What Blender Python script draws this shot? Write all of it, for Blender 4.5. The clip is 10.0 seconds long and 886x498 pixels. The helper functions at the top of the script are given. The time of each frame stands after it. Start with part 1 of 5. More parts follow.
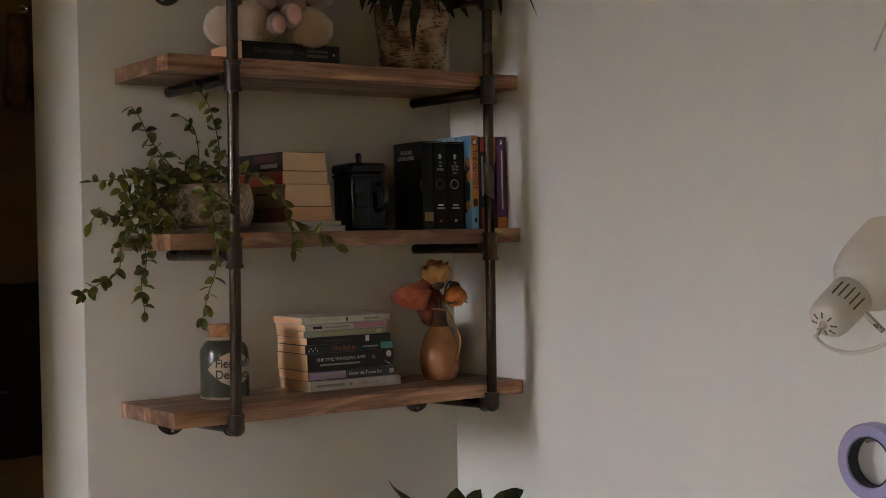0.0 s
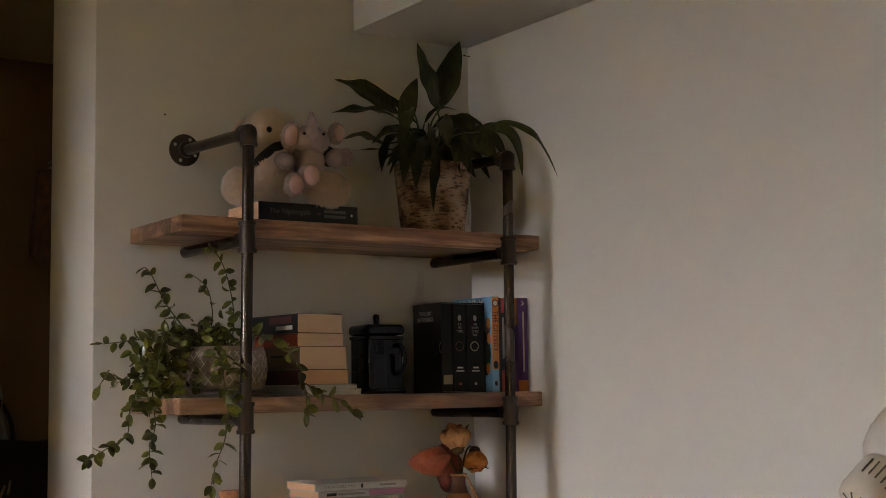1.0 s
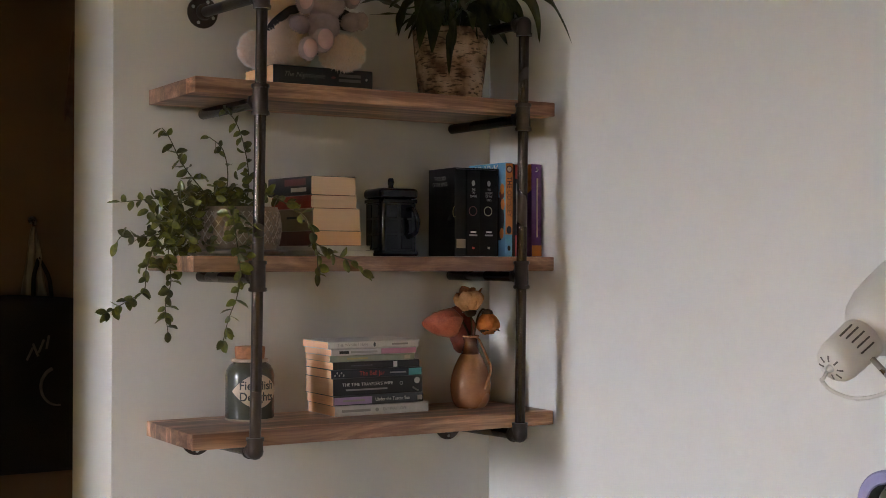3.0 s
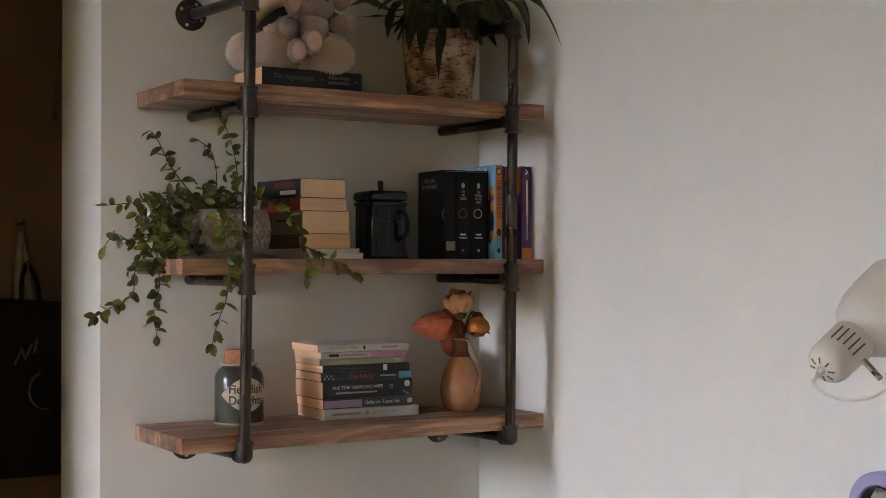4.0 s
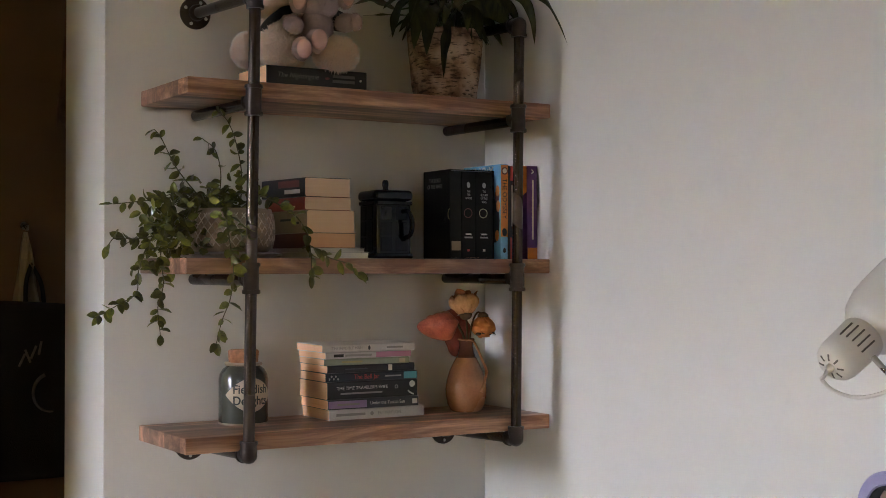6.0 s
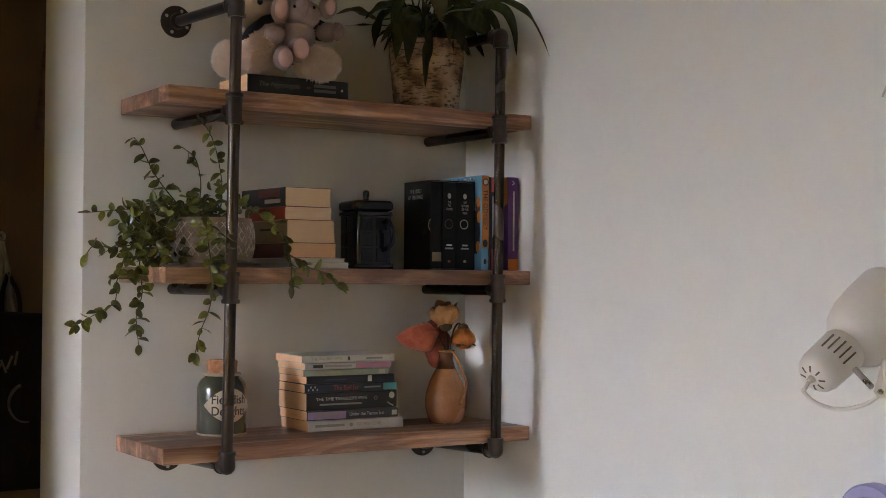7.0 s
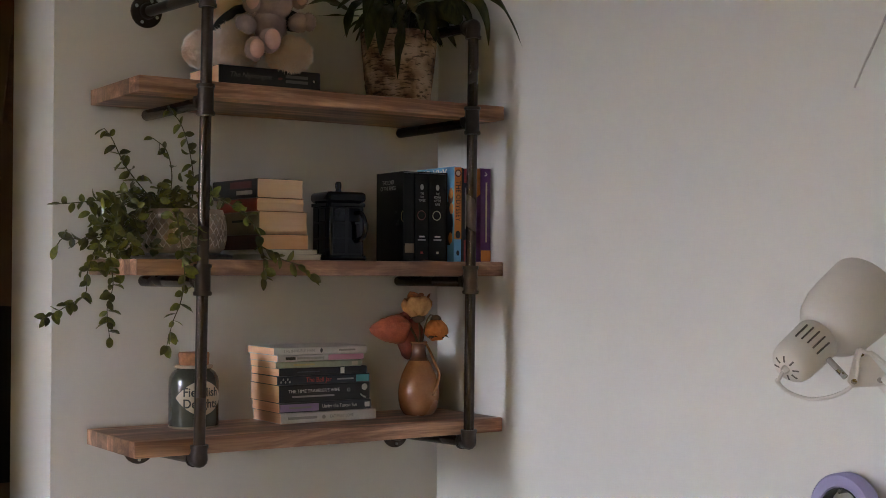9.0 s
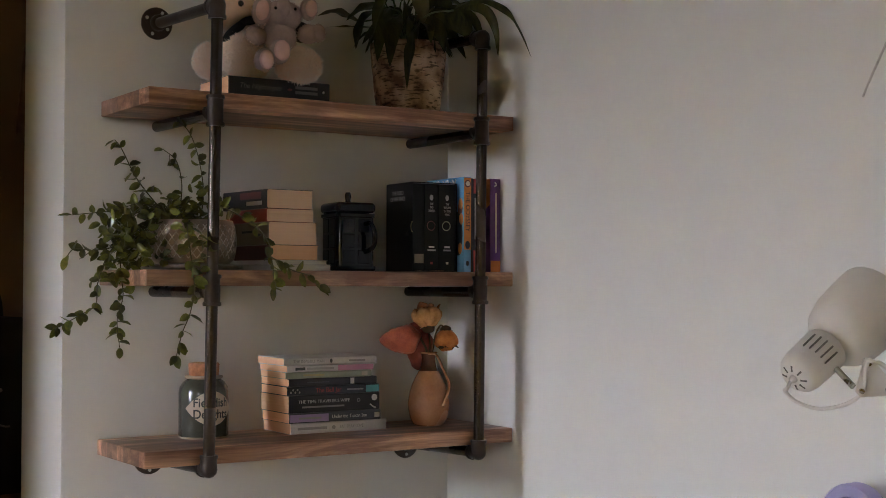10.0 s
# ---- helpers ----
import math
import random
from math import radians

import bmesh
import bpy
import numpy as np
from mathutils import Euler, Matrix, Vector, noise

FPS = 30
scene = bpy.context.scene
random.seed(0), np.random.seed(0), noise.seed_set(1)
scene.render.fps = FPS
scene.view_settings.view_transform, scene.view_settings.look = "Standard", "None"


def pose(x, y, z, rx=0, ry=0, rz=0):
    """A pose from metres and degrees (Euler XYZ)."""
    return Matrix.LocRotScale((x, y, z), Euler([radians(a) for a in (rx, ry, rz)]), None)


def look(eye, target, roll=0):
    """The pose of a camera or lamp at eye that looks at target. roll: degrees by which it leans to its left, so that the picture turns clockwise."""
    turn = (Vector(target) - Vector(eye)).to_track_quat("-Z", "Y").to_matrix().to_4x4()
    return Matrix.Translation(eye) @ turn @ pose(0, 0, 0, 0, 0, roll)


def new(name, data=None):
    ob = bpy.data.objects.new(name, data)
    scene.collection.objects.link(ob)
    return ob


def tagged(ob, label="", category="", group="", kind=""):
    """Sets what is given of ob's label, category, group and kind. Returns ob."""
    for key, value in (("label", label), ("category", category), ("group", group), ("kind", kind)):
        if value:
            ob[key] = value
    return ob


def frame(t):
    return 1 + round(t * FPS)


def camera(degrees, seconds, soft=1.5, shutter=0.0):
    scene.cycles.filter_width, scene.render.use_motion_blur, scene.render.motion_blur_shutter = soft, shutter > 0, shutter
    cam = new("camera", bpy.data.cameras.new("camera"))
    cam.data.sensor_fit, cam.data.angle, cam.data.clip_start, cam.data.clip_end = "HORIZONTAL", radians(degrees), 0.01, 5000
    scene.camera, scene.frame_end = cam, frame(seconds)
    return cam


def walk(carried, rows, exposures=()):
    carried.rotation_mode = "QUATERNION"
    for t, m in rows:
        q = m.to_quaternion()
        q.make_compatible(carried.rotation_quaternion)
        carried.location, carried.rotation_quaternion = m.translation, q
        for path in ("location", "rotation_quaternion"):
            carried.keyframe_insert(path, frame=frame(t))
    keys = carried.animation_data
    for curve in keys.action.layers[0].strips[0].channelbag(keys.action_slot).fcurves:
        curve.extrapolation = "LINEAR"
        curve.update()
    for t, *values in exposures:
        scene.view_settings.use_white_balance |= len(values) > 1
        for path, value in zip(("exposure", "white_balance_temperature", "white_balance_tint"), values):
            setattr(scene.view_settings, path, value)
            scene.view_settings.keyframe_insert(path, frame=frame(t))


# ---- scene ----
cam = camera(35.97, 10.0, soft=0.8)
PATH = [
    (0, (-1.8995, -2.6634, 1.5399), (-0.1752, -0.2085, 1.5161), -1.24),
    (0.3, (-1.8770, -2.6131, 1.5549), (-0.1535, -0.1620, 1.7026), -1.71),
    (0.5, (-1.8506, -2.6124, 1.5582), (-0.2025, -0.1132, 1.7521), -2.15),
    (0.7, (-1.8523, -2.6015, 1.5680), (-0.2364, -0.0836, 1.7901), -1.75),
    (1, (-1.8330, -2.6343, 1.5709), (-0.1790, -0.1498, 1.8739), -0.90),
    (1.2, (-1.8185, -2.6547, 1.5715), (-0.1844, -0.1620, 1.9129), -0.37),
    (1.5, (-1.8115, -2.6935, 1.5795), (-0.2073, -0.1789, 1.9013), -0.02),
    (1.7, (-1.8125, -2.7111, 1.5788), (-0.2126, -0.1877, 1.8494), -0.26),
    (2, (-1.8032, -2.7154, 1.5660), (-0.1931, -0.1934, 1.7823), -0.20),
    (2.2, (-1.7974, -2.7167, 1.5634), (-0.2151, -0.1720, 1.7079), 0.02),
    (2.5, (-1.7915, -2.7225, 1.5601), (-0.2513, -0.1490, 1.6323), 0.13),
    (3, (-1.7757, -2.7184, 1.5555), (-0.2213, -0.1525, 1.5758), 0.17),
    (3.2, (-1.7766, -2.7166, 1.5575), (-0.1931, -0.1686, 1.5748), 0.16),
    (4.5, (-1.7719, -2.7075, 1.5520), (-0.2081, -0.1475, 1.5841), -0.00),
    (5, (-1.7714, -2.7027, 1.5498), (-0.2160, -0.1376, 1.5838), 0.05),
    (5.5, (-1.7653, -2.7006, 1.5459), (-0.2088, -0.1362, 1.5778), 0.05),
    (7, (-1.7649, -2.6885, 1.5349), (-0.1599, -0.1550, 1.6058), 0.35),
    (7.5, (-1.7654, -2.6833, 1.5357), (-0.1323, -0.1674, 1.5915), 0.81),
    (8, (-1.7665, -2.6829, 1.5334), (-0.1125, -0.1807, 1.5908), 0.62),
    (8.5, (-1.7709, -2.6802, 1.5325), (-0.1063, -0.1851, 1.5927), 0.35),
    (9, (-1.7674, -2.6791, 1.5344), (-0.1056, -0.1820, 1.5873), 0.22),
    (9.5, (-1.7670, -2.6843, 1.5325), (-0.1211, -0.1770, 1.5977), 0.28),
    (10, (-1.7598, -2.6866, 1.5326), (-0.1250, -0.1724, 1.6100), 0.15),
]
EXPOSURE = [
    (0.0, -0.96, 6690, 13), (0.5, -0.97, 6980, 15), (1.0, -0.78, 6820, 15), (1.5, -0.66, 6400, 14),
    (2.0, -0.58, 6350, 13), (2.5, -0.46, 6310, 14), (3.0, -0.3, 6180, 14), (4.5, -0.26, 6130, 14),
    (5.5, -0.28, 6130, 14), (7.0, -0.33, 6130, 14), (8.5, -0.51, 6130, 14), (10.0, -0.55, 6130, 14),
]
walk(cam, [(t, look(eye, target, roll)) for t, eye, target, roll in PATH], EXPOSURE)

# ---------------------------------------------------------------- light
world = bpy.data.worlds.new("world")
scene.world = world
world.use_nodes = True
wn = world.node_tree
sky = wn.nodes.new("ShaderNodeTexSky")
sky.sky_type = "NISHITA"
sky.sun_disc = False
sky.sun_elevation = radians(20)
sky.sun_rotation = radians(200)
wn.links.new(sky.outputs[0], wn.nodes["Background"].inputs[0])
wn.nodes["Background"].inputs[1].default_value = 0.05

WIN_Y0, WIN_Y1, WIN_Z0, WIN_Z1 = -0.36, -0.075, 0.85, 2.25
# added second slit, unseen, sized as fill for faces turned to the room
FILL_WIN_Y0, FILL_WIN_Y1 = -4.345, -4.16


def area_lamp(name, m, w, h, power, colour):
    data = bpy.data.lights.new(name, "AREA")
    data.shape, data.size, data.size_y = "RECTANGLE", w, h
    data.energy, data.color = power, colour
    ob = new(name, data)
    ob.matrix_world = m
    return ob


# pale sky outside, seen through the window from the horizon up
area_lamp("sky_daylight", look((-9.0, -2.8, 3.7), (0, -2.8, 3.7)), 14.0, 3.6, 44500, (0.865, 0.915, 1.0))

# ---------------------------------------------------------------- materials


def nodes_of(m):
    return m.node_tree.nodes, m.node_tree.links


def material(name, colour, rough=0.6, metal=0.0, vary=0.12, scale=8.0, bump=0.0, bump_scale=60.0, coat=0.0, stretch=(1, 1, 1), second=None, per_object=0.0, spec=0.5):
    """Base colour broken up by a coarse and a fine noise, with a fine relief."""
    m = bpy.data.materials.new(name)
    m.use_nodes = True
    n, l = nodes_of(m)
    b = n["Principled BSDF"]
    b.inputs["Metallic"].default_value = metal
    b.inputs["Coat Weight"].default_value = coat
    b.inputs["Specular IOR Level"].default_value = spec
    tc = n.new("ShaderNodeTexCoord")
    mp = n.new("ShaderNodeMapping")
    mp.inputs["Scale"].default_value = stretch
    l.new(tc.outputs["Object"], mp.inputs[0])
    big = n.new("ShaderNodeTexNoise")
    big.inputs["Scale"].default_value = scale
    big.inputs["Detail"].default_value = 4
    fine = n.new("ShaderNodeTexNoise")
    fine.inputs["Scale"].default_value = scale * 11
    fine.inputs["Detail"].default_value = 3
    for t in (big, fine):
        l.new(mp.outputs[0], t.inputs[0])
    add = n.new("ShaderNodeMath")
    add.operation = "MULTIPLY_ADD"
    add.inputs[1].default_value = 0.35
    l.new(fine.outputs[0], add.inputs[0])
    l.new(big.outputs[0], add.inputs[2])
    ramp = n.new("ShaderNodeValToRGB")
    e = ramp.color_ramp.elements
    e[0].position, e[1].position = 0.45, 0.9
    lo = [c * (1 - vary) for c in colour] if second is None else second
    hi = [min(1, c * (1 + vary)) for c in colour] if second is None else colour
    e[0].color, e[1].color = (*lo, 1), (*hi, 1)
    l.new(add.outputs[0], ramp.inputs[0])
    colour_out = ramp.outputs[0]
    if per_object:
        info = n.new("ShaderNodeObjectInfo")
        hsv = n.new("ShaderNodeHueSaturation")
        mr = n.new("ShaderNodeMapRange")
        mr.inputs[3].default_value, mr.inputs[4].default_value = 1 - per_object, 1 + per_object
        l.new(info.outputs["Random"], mr.inputs[0])
        l.new(mr.outputs[0], hsv.inputs["Value"])
        l.new(colour_out, hsv.inputs["Color"])
        colour_out = hsv.outputs[0]
    l.new(colour_out, b.inputs["Base Color"])
    rr = n.new("ShaderNodeMapRange")
    rr.inputs[3].default_value, rr.inputs[4].default_value = max(0, rough - 0.08), min(1, rough + 0.08)
    l.new(big.outputs[0], rr.inputs[0])
    l.new(rr.outputs[0], b.inputs["Roughness"])
    if bump:
        bt = n.new("ShaderNodeTexNoise")
        bt.inputs["Scale"].default_value = bump_scale
        bt.inputs["Detail"].default_value = 3
        l.new(mp.outputs[0], bt.inputs[0])
        bp = n.new("ShaderNodeBump")
        bp.inputs["Strength"].default_value = bump
        bp.inputs["Distance"].default_value = 0.002
        l.new(bt.outputs[0], bp.inputs["Height"])
        l.new(bp.outputs[0], b.inputs["Normal"])
    return m


def wood_material(name, dark, light, rough=0.42):
    """Walnut-toned plank: long streaks along x and rings across the ends."""
    m = bpy.data.materials.new(name)
    m.use_nodes = True
    n, l = nodes_of(m)
    b = n["Principled BSDF"]
    tc = n.new("ShaderNodeTexCoord")
    info = n.new("ShaderNodeObjectInfo")
    off = n.new("ShaderNodeVectorMath")
    off.operation = "ADD"
    comb = n.new("ShaderNodeCombineXYZ")
    mul = n.new("ShaderNodeMath")
    mul.operation = "MULTIPLY"
    mul.inputs[1].default_value = 7.0
    l.new(info.outputs["Random"], mul.inputs[0])
    for i in range(3):
        l.new(mul.outputs[0], comb.inputs[i])
    l.new(tc.outputs["Object"], off.inputs[0])
    l.new(comb.outputs[0], off.inputs[1])
    mp = n.new("ShaderNodeMapping")
    mp.inputs["Scale"].default_value = (3.2, 15, 24)
    l.new(off.outputs[0], mp.inputs[0])
    streak = n.new("ShaderNodeTexNoise")
    streak.inputs["Scale"].default_value = 1.0
    streak.inputs["Detail"].default_value = 6
    streak.inputs["Roughness"].default_value = 0.62
    streak.inputs["Distortion"].default_value = 1.3
    l.new(mp.outputs[0], streak.inputs[0])
    mp2 = n.new("ShaderNodeMapping")
    mp2.inputs["Scale"].default_value = (9, 260, 260)
    l.new(off.outputs[0], mp2.inputs[0])
    pores = n.new("ShaderNodeTexNoise")
    pores.inputs["Scale"].default_value = 1.0
    pores.inputs["Detail"].default_value = 2
    l.new(mp2.outputs[0], pores.inputs[0])
    ramp = n.new("ShaderNodeValToRGB")
    e = ramp.color_ramp.elements
    e[0].position, e[0].color = 0.40, (*dark, 1)
    e[1].position, e[1].color = 0.66, (*light, 1)
    mid = ramp.color_ramp.elements.new(0.52)
    mid.color = (*[0.62 * a + 0.38 * c for a, c in zip(dark, light)], 1)
    l.new(streak.outputs[0], ramp.inputs[0])
    sep = n.new("ShaderNodeSeparateXYZ")
    l.new(off.outputs[0], sep.inputs[0])
    cut = n.new("ShaderNodeMath")
    cut.operation = "MULTIPLY"
    cut.inputs[1].default_value = 34.0
    l.new(sep.outputs[1], cut.inputs[0])
    fl = n.new("ShaderNodeMath")
    fl.operation = "FLOOR"
    l.new(cut.outputs[0], fl.inputs[0])
    wn1 = n.new("ShaderNodeTexWhiteNoise")
    wn1.noise_dimensions = "1D"
    l.new(fl.outputs[0], wn1.inputs["W"])
    stave = n.new("ShaderNodeMapRange")
    stave.inputs[3].default_value, stave.inputs[4].default_value = 0.48, 1.65
    l.new(wn1.outputs[0], stave.inputs[0])
    tone = n.new("ShaderNodeHueSaturation")
    l.new(stave.outputs[0], tone.inputs["Value"])
    l.new(ramp.outputs[0], tone.inputs["Color"])
    mix = n.new("ShaderNodeMix")
    mix.data_type, mix.blend_type = "RGBA", "MULTIPLY"
    mix.inputs[0].default_value = 0.38
    pr = n.new("ShaderNodeValToRGB")
    pr.color_ramp.elements[0].position, pr.color_ramp.elements[1].position = 0.35, 0.6
    pr.color_ramp.elements[0].color = (0.45, 0.42, 0.4, 1)
    l.new(pores.outputs[0], pr.inputs[0])
    l.new(tone.outputs[0], mix.inputs[6])
    l.new(pr.outputs[0], mix.inputs[7])
    l.new(mix.outputs[2], b.inputs["Base Color"])
    b.inputs["Roughness"].default_value = rough
    bp = n.new("ShaderNodeBump")
    bp.inputs["Strength"].default_value = 0.25
    bp.inputs["Distance"].default_value = 0.001
    l.new(pores.outputs[0], bp.inputs["Height"])
    l.new(bp.outputs[0], b.inputs["Normal"])
    return m


def page_material(name, low, high):
    """Block of paper edges: fine layered lines along the thickness."""
    m = bpy.data.materials.new(name)
    m.use_nodes = True
    n, l = nodes_of(m)
    b = n["Principled BSDF"]
    tc = n.new("ShaderNodeTexCoord")
    mp = n.new("ShaderNodeMapping")
    mp.inputs["Scale"].default_value = (4, 4, 2400)
    l.new(tc.outputs["Object"], mp.inputs[0])
    t = n.new("ShaderNodeTexNoise")
    t.inputs["Scale"].default_value = 1.0
    t.inputs["Detail"].default_value = 3
    l.new(mp.outputs[0], t.inputs[0])
    ramp = n.new("ShaderNodeValToRGB")
    e = ramp.color_ramp.elements
    e[0].position, e[0].color = 0.3, (*low, 1)
    e[1].position, e[1].color = 0.65, (*high, 1)
    l.new(t.outputs[0], ramp.inputs[0])
    info = n.new("ShaderNodeObjectInfo")
    hsv = n.new("ShaderNodeHueSaturation")
    mr = n.new("ShaderNodeMapRange")
    mr.inputs[3].default_value, mr.inputs[4].default_value = 0.85, 1.12
    l.new(info.outputs["Random"], mr.inputs[0])
    l.new(mr.outputs[0], hsv.inputs["Value"])
    l.new(ramp.outputs[0], hsv.inputs["Color"])
    l.new(hsv.outputs[0], b.inputs["Base Color"])
    b.inputs["Roughness"].default_value = 0.9
    bp = n.new("ShaderNodeBump")
    bp.inputs["Strength"].default_value = 0.3
    bp.inputs["Distance"].default_value = 0.0004
    l.new(t.outputs[0], bp.inputs["Height"])
    l.new(bp.outputs[0], b.inputs["Normal"])
    return m


def bark_material():
    """Birch bark: pale skin with dark sideways dashes and brown patches."""
    m = bpy.data.materials.new("birch_bark")
    m.use_nodes = True
    n, l = nodes_of(m)
    b = n["Principled BSDF"]
    tc = n.new("ShaderNodeTexCoord")
    mp = n.new("ShaderNodeMapping")
    mp.inputs["Scale"].default_value = (30, 30, 120)
    l.new(tc.outputs["Object"], mp.inputs[0])
    dash = n.new("ShaderNodeTexNoise")
    dash.inputs["Scale"].default_value = 1.6
    dash.inputs["Detail"].default_value = 4
    l.new(mp.outputs[0], dash.inputs[0])
    patch = n.new("ShaderNodeTexNoise")
    patch.inputs["Scale"].default_value = 17
    patch.inputs["Detail"].default_value = 5
    l.new(tc.outputs["Object"], patch.inputs[0])
    r1 = n.new("ShaderNodeValToRGB")
    e = r1.color_ramp.elements
    e[0].position, e[0].color = 0.40, (0.15, 0.075, 0.045, 1)
    e[1].position, e[1].color = 0.66, (0.60, 0.43, 0.32, 1)
    k = r1.color_ramp.elements.new(0.5)
    k.color = (0.40, 0.25, 0.165, 1)
    l.new(patch.outputs[0], r1.inputs[0])
    r2 = n.new("ShaderNodeValToRGB")
    e = r2.color_ramp.elements
    e[0].position, e[0].color = 0.385, (0.07, 0.045, 0.035, 1)
    e[1].position, e[1].color = 0.47, (1, 1, 1, 1)
    l.new(dash.outputs[0], r2.inputs[0])
    mix = n.new("ShaderNodeMix")
    mix.data_type, mix.blend_type = "RGBA", "MULTIPLY"
    mix.inputs[0].default_value = 0.75
    l.new(r1.outputs[0], mix.inputs[6])
    l.new(r2.outputs[0], mix.inputs[7])
    l.new(mix.outputs[2], b.inputs["Base Color"])
    b.inputs["Roughness"].default_value = 0.85
    bp = n.new("ShaderNodeBump")
    bp.inputs["Strength"].default_value = 0.8
    bp.inputs["Distance"].default_value = 0.003
    l.new(dash.outputs[0], bp.inputs["Height"])
    l.new(bp.outputs[0], b.inputs["Normal"])
    return m


PAINT = material("wall_paint", (0.775, 0.748, 0.708), rough=0.75, vary=0.03, scale=1.3, bump=0.12, bump_scale=420, spec=0.3)
# unseen ceiling: dull tan set to warm and weaken its bounce
CEIL_BOUNCE = material("ceiling_bounce_tan", (0.48, 0.42, 0.27), rough=0.85, vary=0.03, scale=1.5, bump=0.1, bump_scale=300)
# yellow of the unseen walls, picked to warm the light they bounce
BOUNCE_PAINT = material("bounce_yellow_paint", (0.62, 0.48, 0.14), rough=0.8, vary=0.04, scale=1.3, bump=0.1, bump_scale=300)
# floor stays out of view; its brown only sets the bounce from below
FLOOR = material("floor_bounce_brown", (0.21, 0.13, 0.045), rough=0.5, vary=0.3, scale=2, stretch=(1, 12, 1))
# hall brown, darkened so the paint carries the unlit look of the hall
HALL_DIM_PAINT = material("hall_dim_paint", (0.23, 0.142, 0.095), rough=0.85, vary=0.05, scale=1.5, bump=0.1, bump_scale=300)
WALNUT = wood_material("walnut", (0.195, 0.092, 0.054), (0.55, 0.315, 0.195))
IRON = material("dark_bronze_pipe", (0.056, 0.042, 0.034), rough=0.26, metal=0.85, vary=0.12, scale=4)
IRON_CAST = material("cast_iron_fitting", (0.046, 0.033, 0.027), rough=0.38, metal=0.65, vary=0.2, scale=40, bump=0.3, bump_scale=420)
STEEL = material("zinc_screw", (0.55, 0.54, 0.52), rough=0.3, metal=1.0, vary=0.1, scale=80)
# yellowed paper, its orange raised to hold the warm light from the side
PAGES_WARM_LIT = page_material("page_edges_warm_lit", (0.90, 0.52, 0.29), (0.95, 0.60, 0.36))
# paler copy of the paper for page ends turned to the front, less lit
PAGES_FRONT = page_material("front_page_edges", (0.84, 0.575, 0.40), (0.90, 0.65, 0.475))
BARK = bark_material()
SOIL = material("potting_soil", (0.045, 0.03, 0.02), rough=0.95, vary=0.5, scale=60, bump=1.0, bump_scale=160)
LEAF = material("lily_leaf", (0.046, 0.049, 0.007), spec=0.22, rough=0.42, vary=0.3, scale=25, second=(0.010, 0.014, 0.003), bump=0.25, bump_scale=90, stretch=(5, 1, 1), per_object=0.3)
LEAF_OLD = material("lily_leaf_brown", (0.10, 0.075, 0.03), rough=0.5, vary=0.3, scale=25, second=(0.045, 0.05, 0.02))
STEM = material("green_stem", (0.06, 0.085, 0.03), rough=0.5, vary=0.3, scale=30)
VINE_LEAF = material("vine_leaf", (0.168, 0.168, 0.023), spec=0.45, rough=0.34, vary=0.3, scale=70, second=(0.034, 0.040, 0.007), per_object=0.5)
VINE_STEM = material("vine_stem", (0.085, 0.075, 0.03), rough=0.6, vary=0.3, scale=60)

# ---------------------------------------------------------------- mesh helpers


def link(name, bm, mat, parent=None, smooth=40):
    me = bpy.data.meshes.new(name)
    bmesh.ops.recalc_face_normals(bm, faces=bm.faces)
    bm.to_mesh(me)
    bm.free()
    for k in (mat if isinstance(mat, (list, tuple)) else [mat]):
        me.materials.append(k)
    if smooth:
        me.polygons.foreach_set("use_smooth", [True] * len(me.polygons))
        me.set_sharp_from_angle(angle=radians(smooth))
    ob = new(name, me)
    if parent:
        ob.parent = parent
    return ob


def part(name, bm, mat, parent, label="", smooth=40):
    return tagged(link(name, bm, mat, parent, smooth), label)


def empty(name, m, label, category, group=""):
    ob = new(name)
    ob.matrix_world = m
    return tagged(ob, label, category, group)


def box(x0, x1, y0, y1, z0, z1, bevel=0.0, seg=2, bm=None):
    bm = bm or bmesh.new()
    r = bmesh.ops.create_cube(bm, size=1.0, matrix=Matrix.Translation(((x0 + x1) / 2, (y0 + y1) / 2, (z0 + z1) / 2)) @ Matrix.Diagonal((x1 - x0, y1 - y0, z1 - z0, 1)))
    if bevel:
        edges = list({e for v in r["verts"] for e in v.link_edges})
        bmesh.ops.bevel(bm, geom=edges, offset=bevel, segments=seg, affect="EDGES", profile=0.5)
    return bm


def rod(a, b, radius, seg=20, bm=None, r2=None, caps=True):
    bm = bm or bmesh.new()
    a, b = Vector(a), Vector(b)
    d = b - a
    m = Matrix.Translation((a + b) / 2) @ d.to_track_quat("Z", "Y").to_matrix().to_4x4()
    bmesh.ops.create_cone(bm, cap_ends=caps, segments=seg, radius1=radius, radius2=radius if r2 is None else r2, depth=d.length, matrix=m)
    return bm


def ball(c, radii, bm=None, sub=3, rot=None):
    bm = bm or bmesh.new()
    radii = radii if isinstance(radii, (tuple, list)) else (radii,) * 3
    m = Matrix.Translation(c) @ (rot or Matrix()) @ Matrix.Diagonal((*radii, 1))
    bmesh.ops.create_icosphere(bm, subdivisions=sub, radius=1, matrix=m)
    return bm


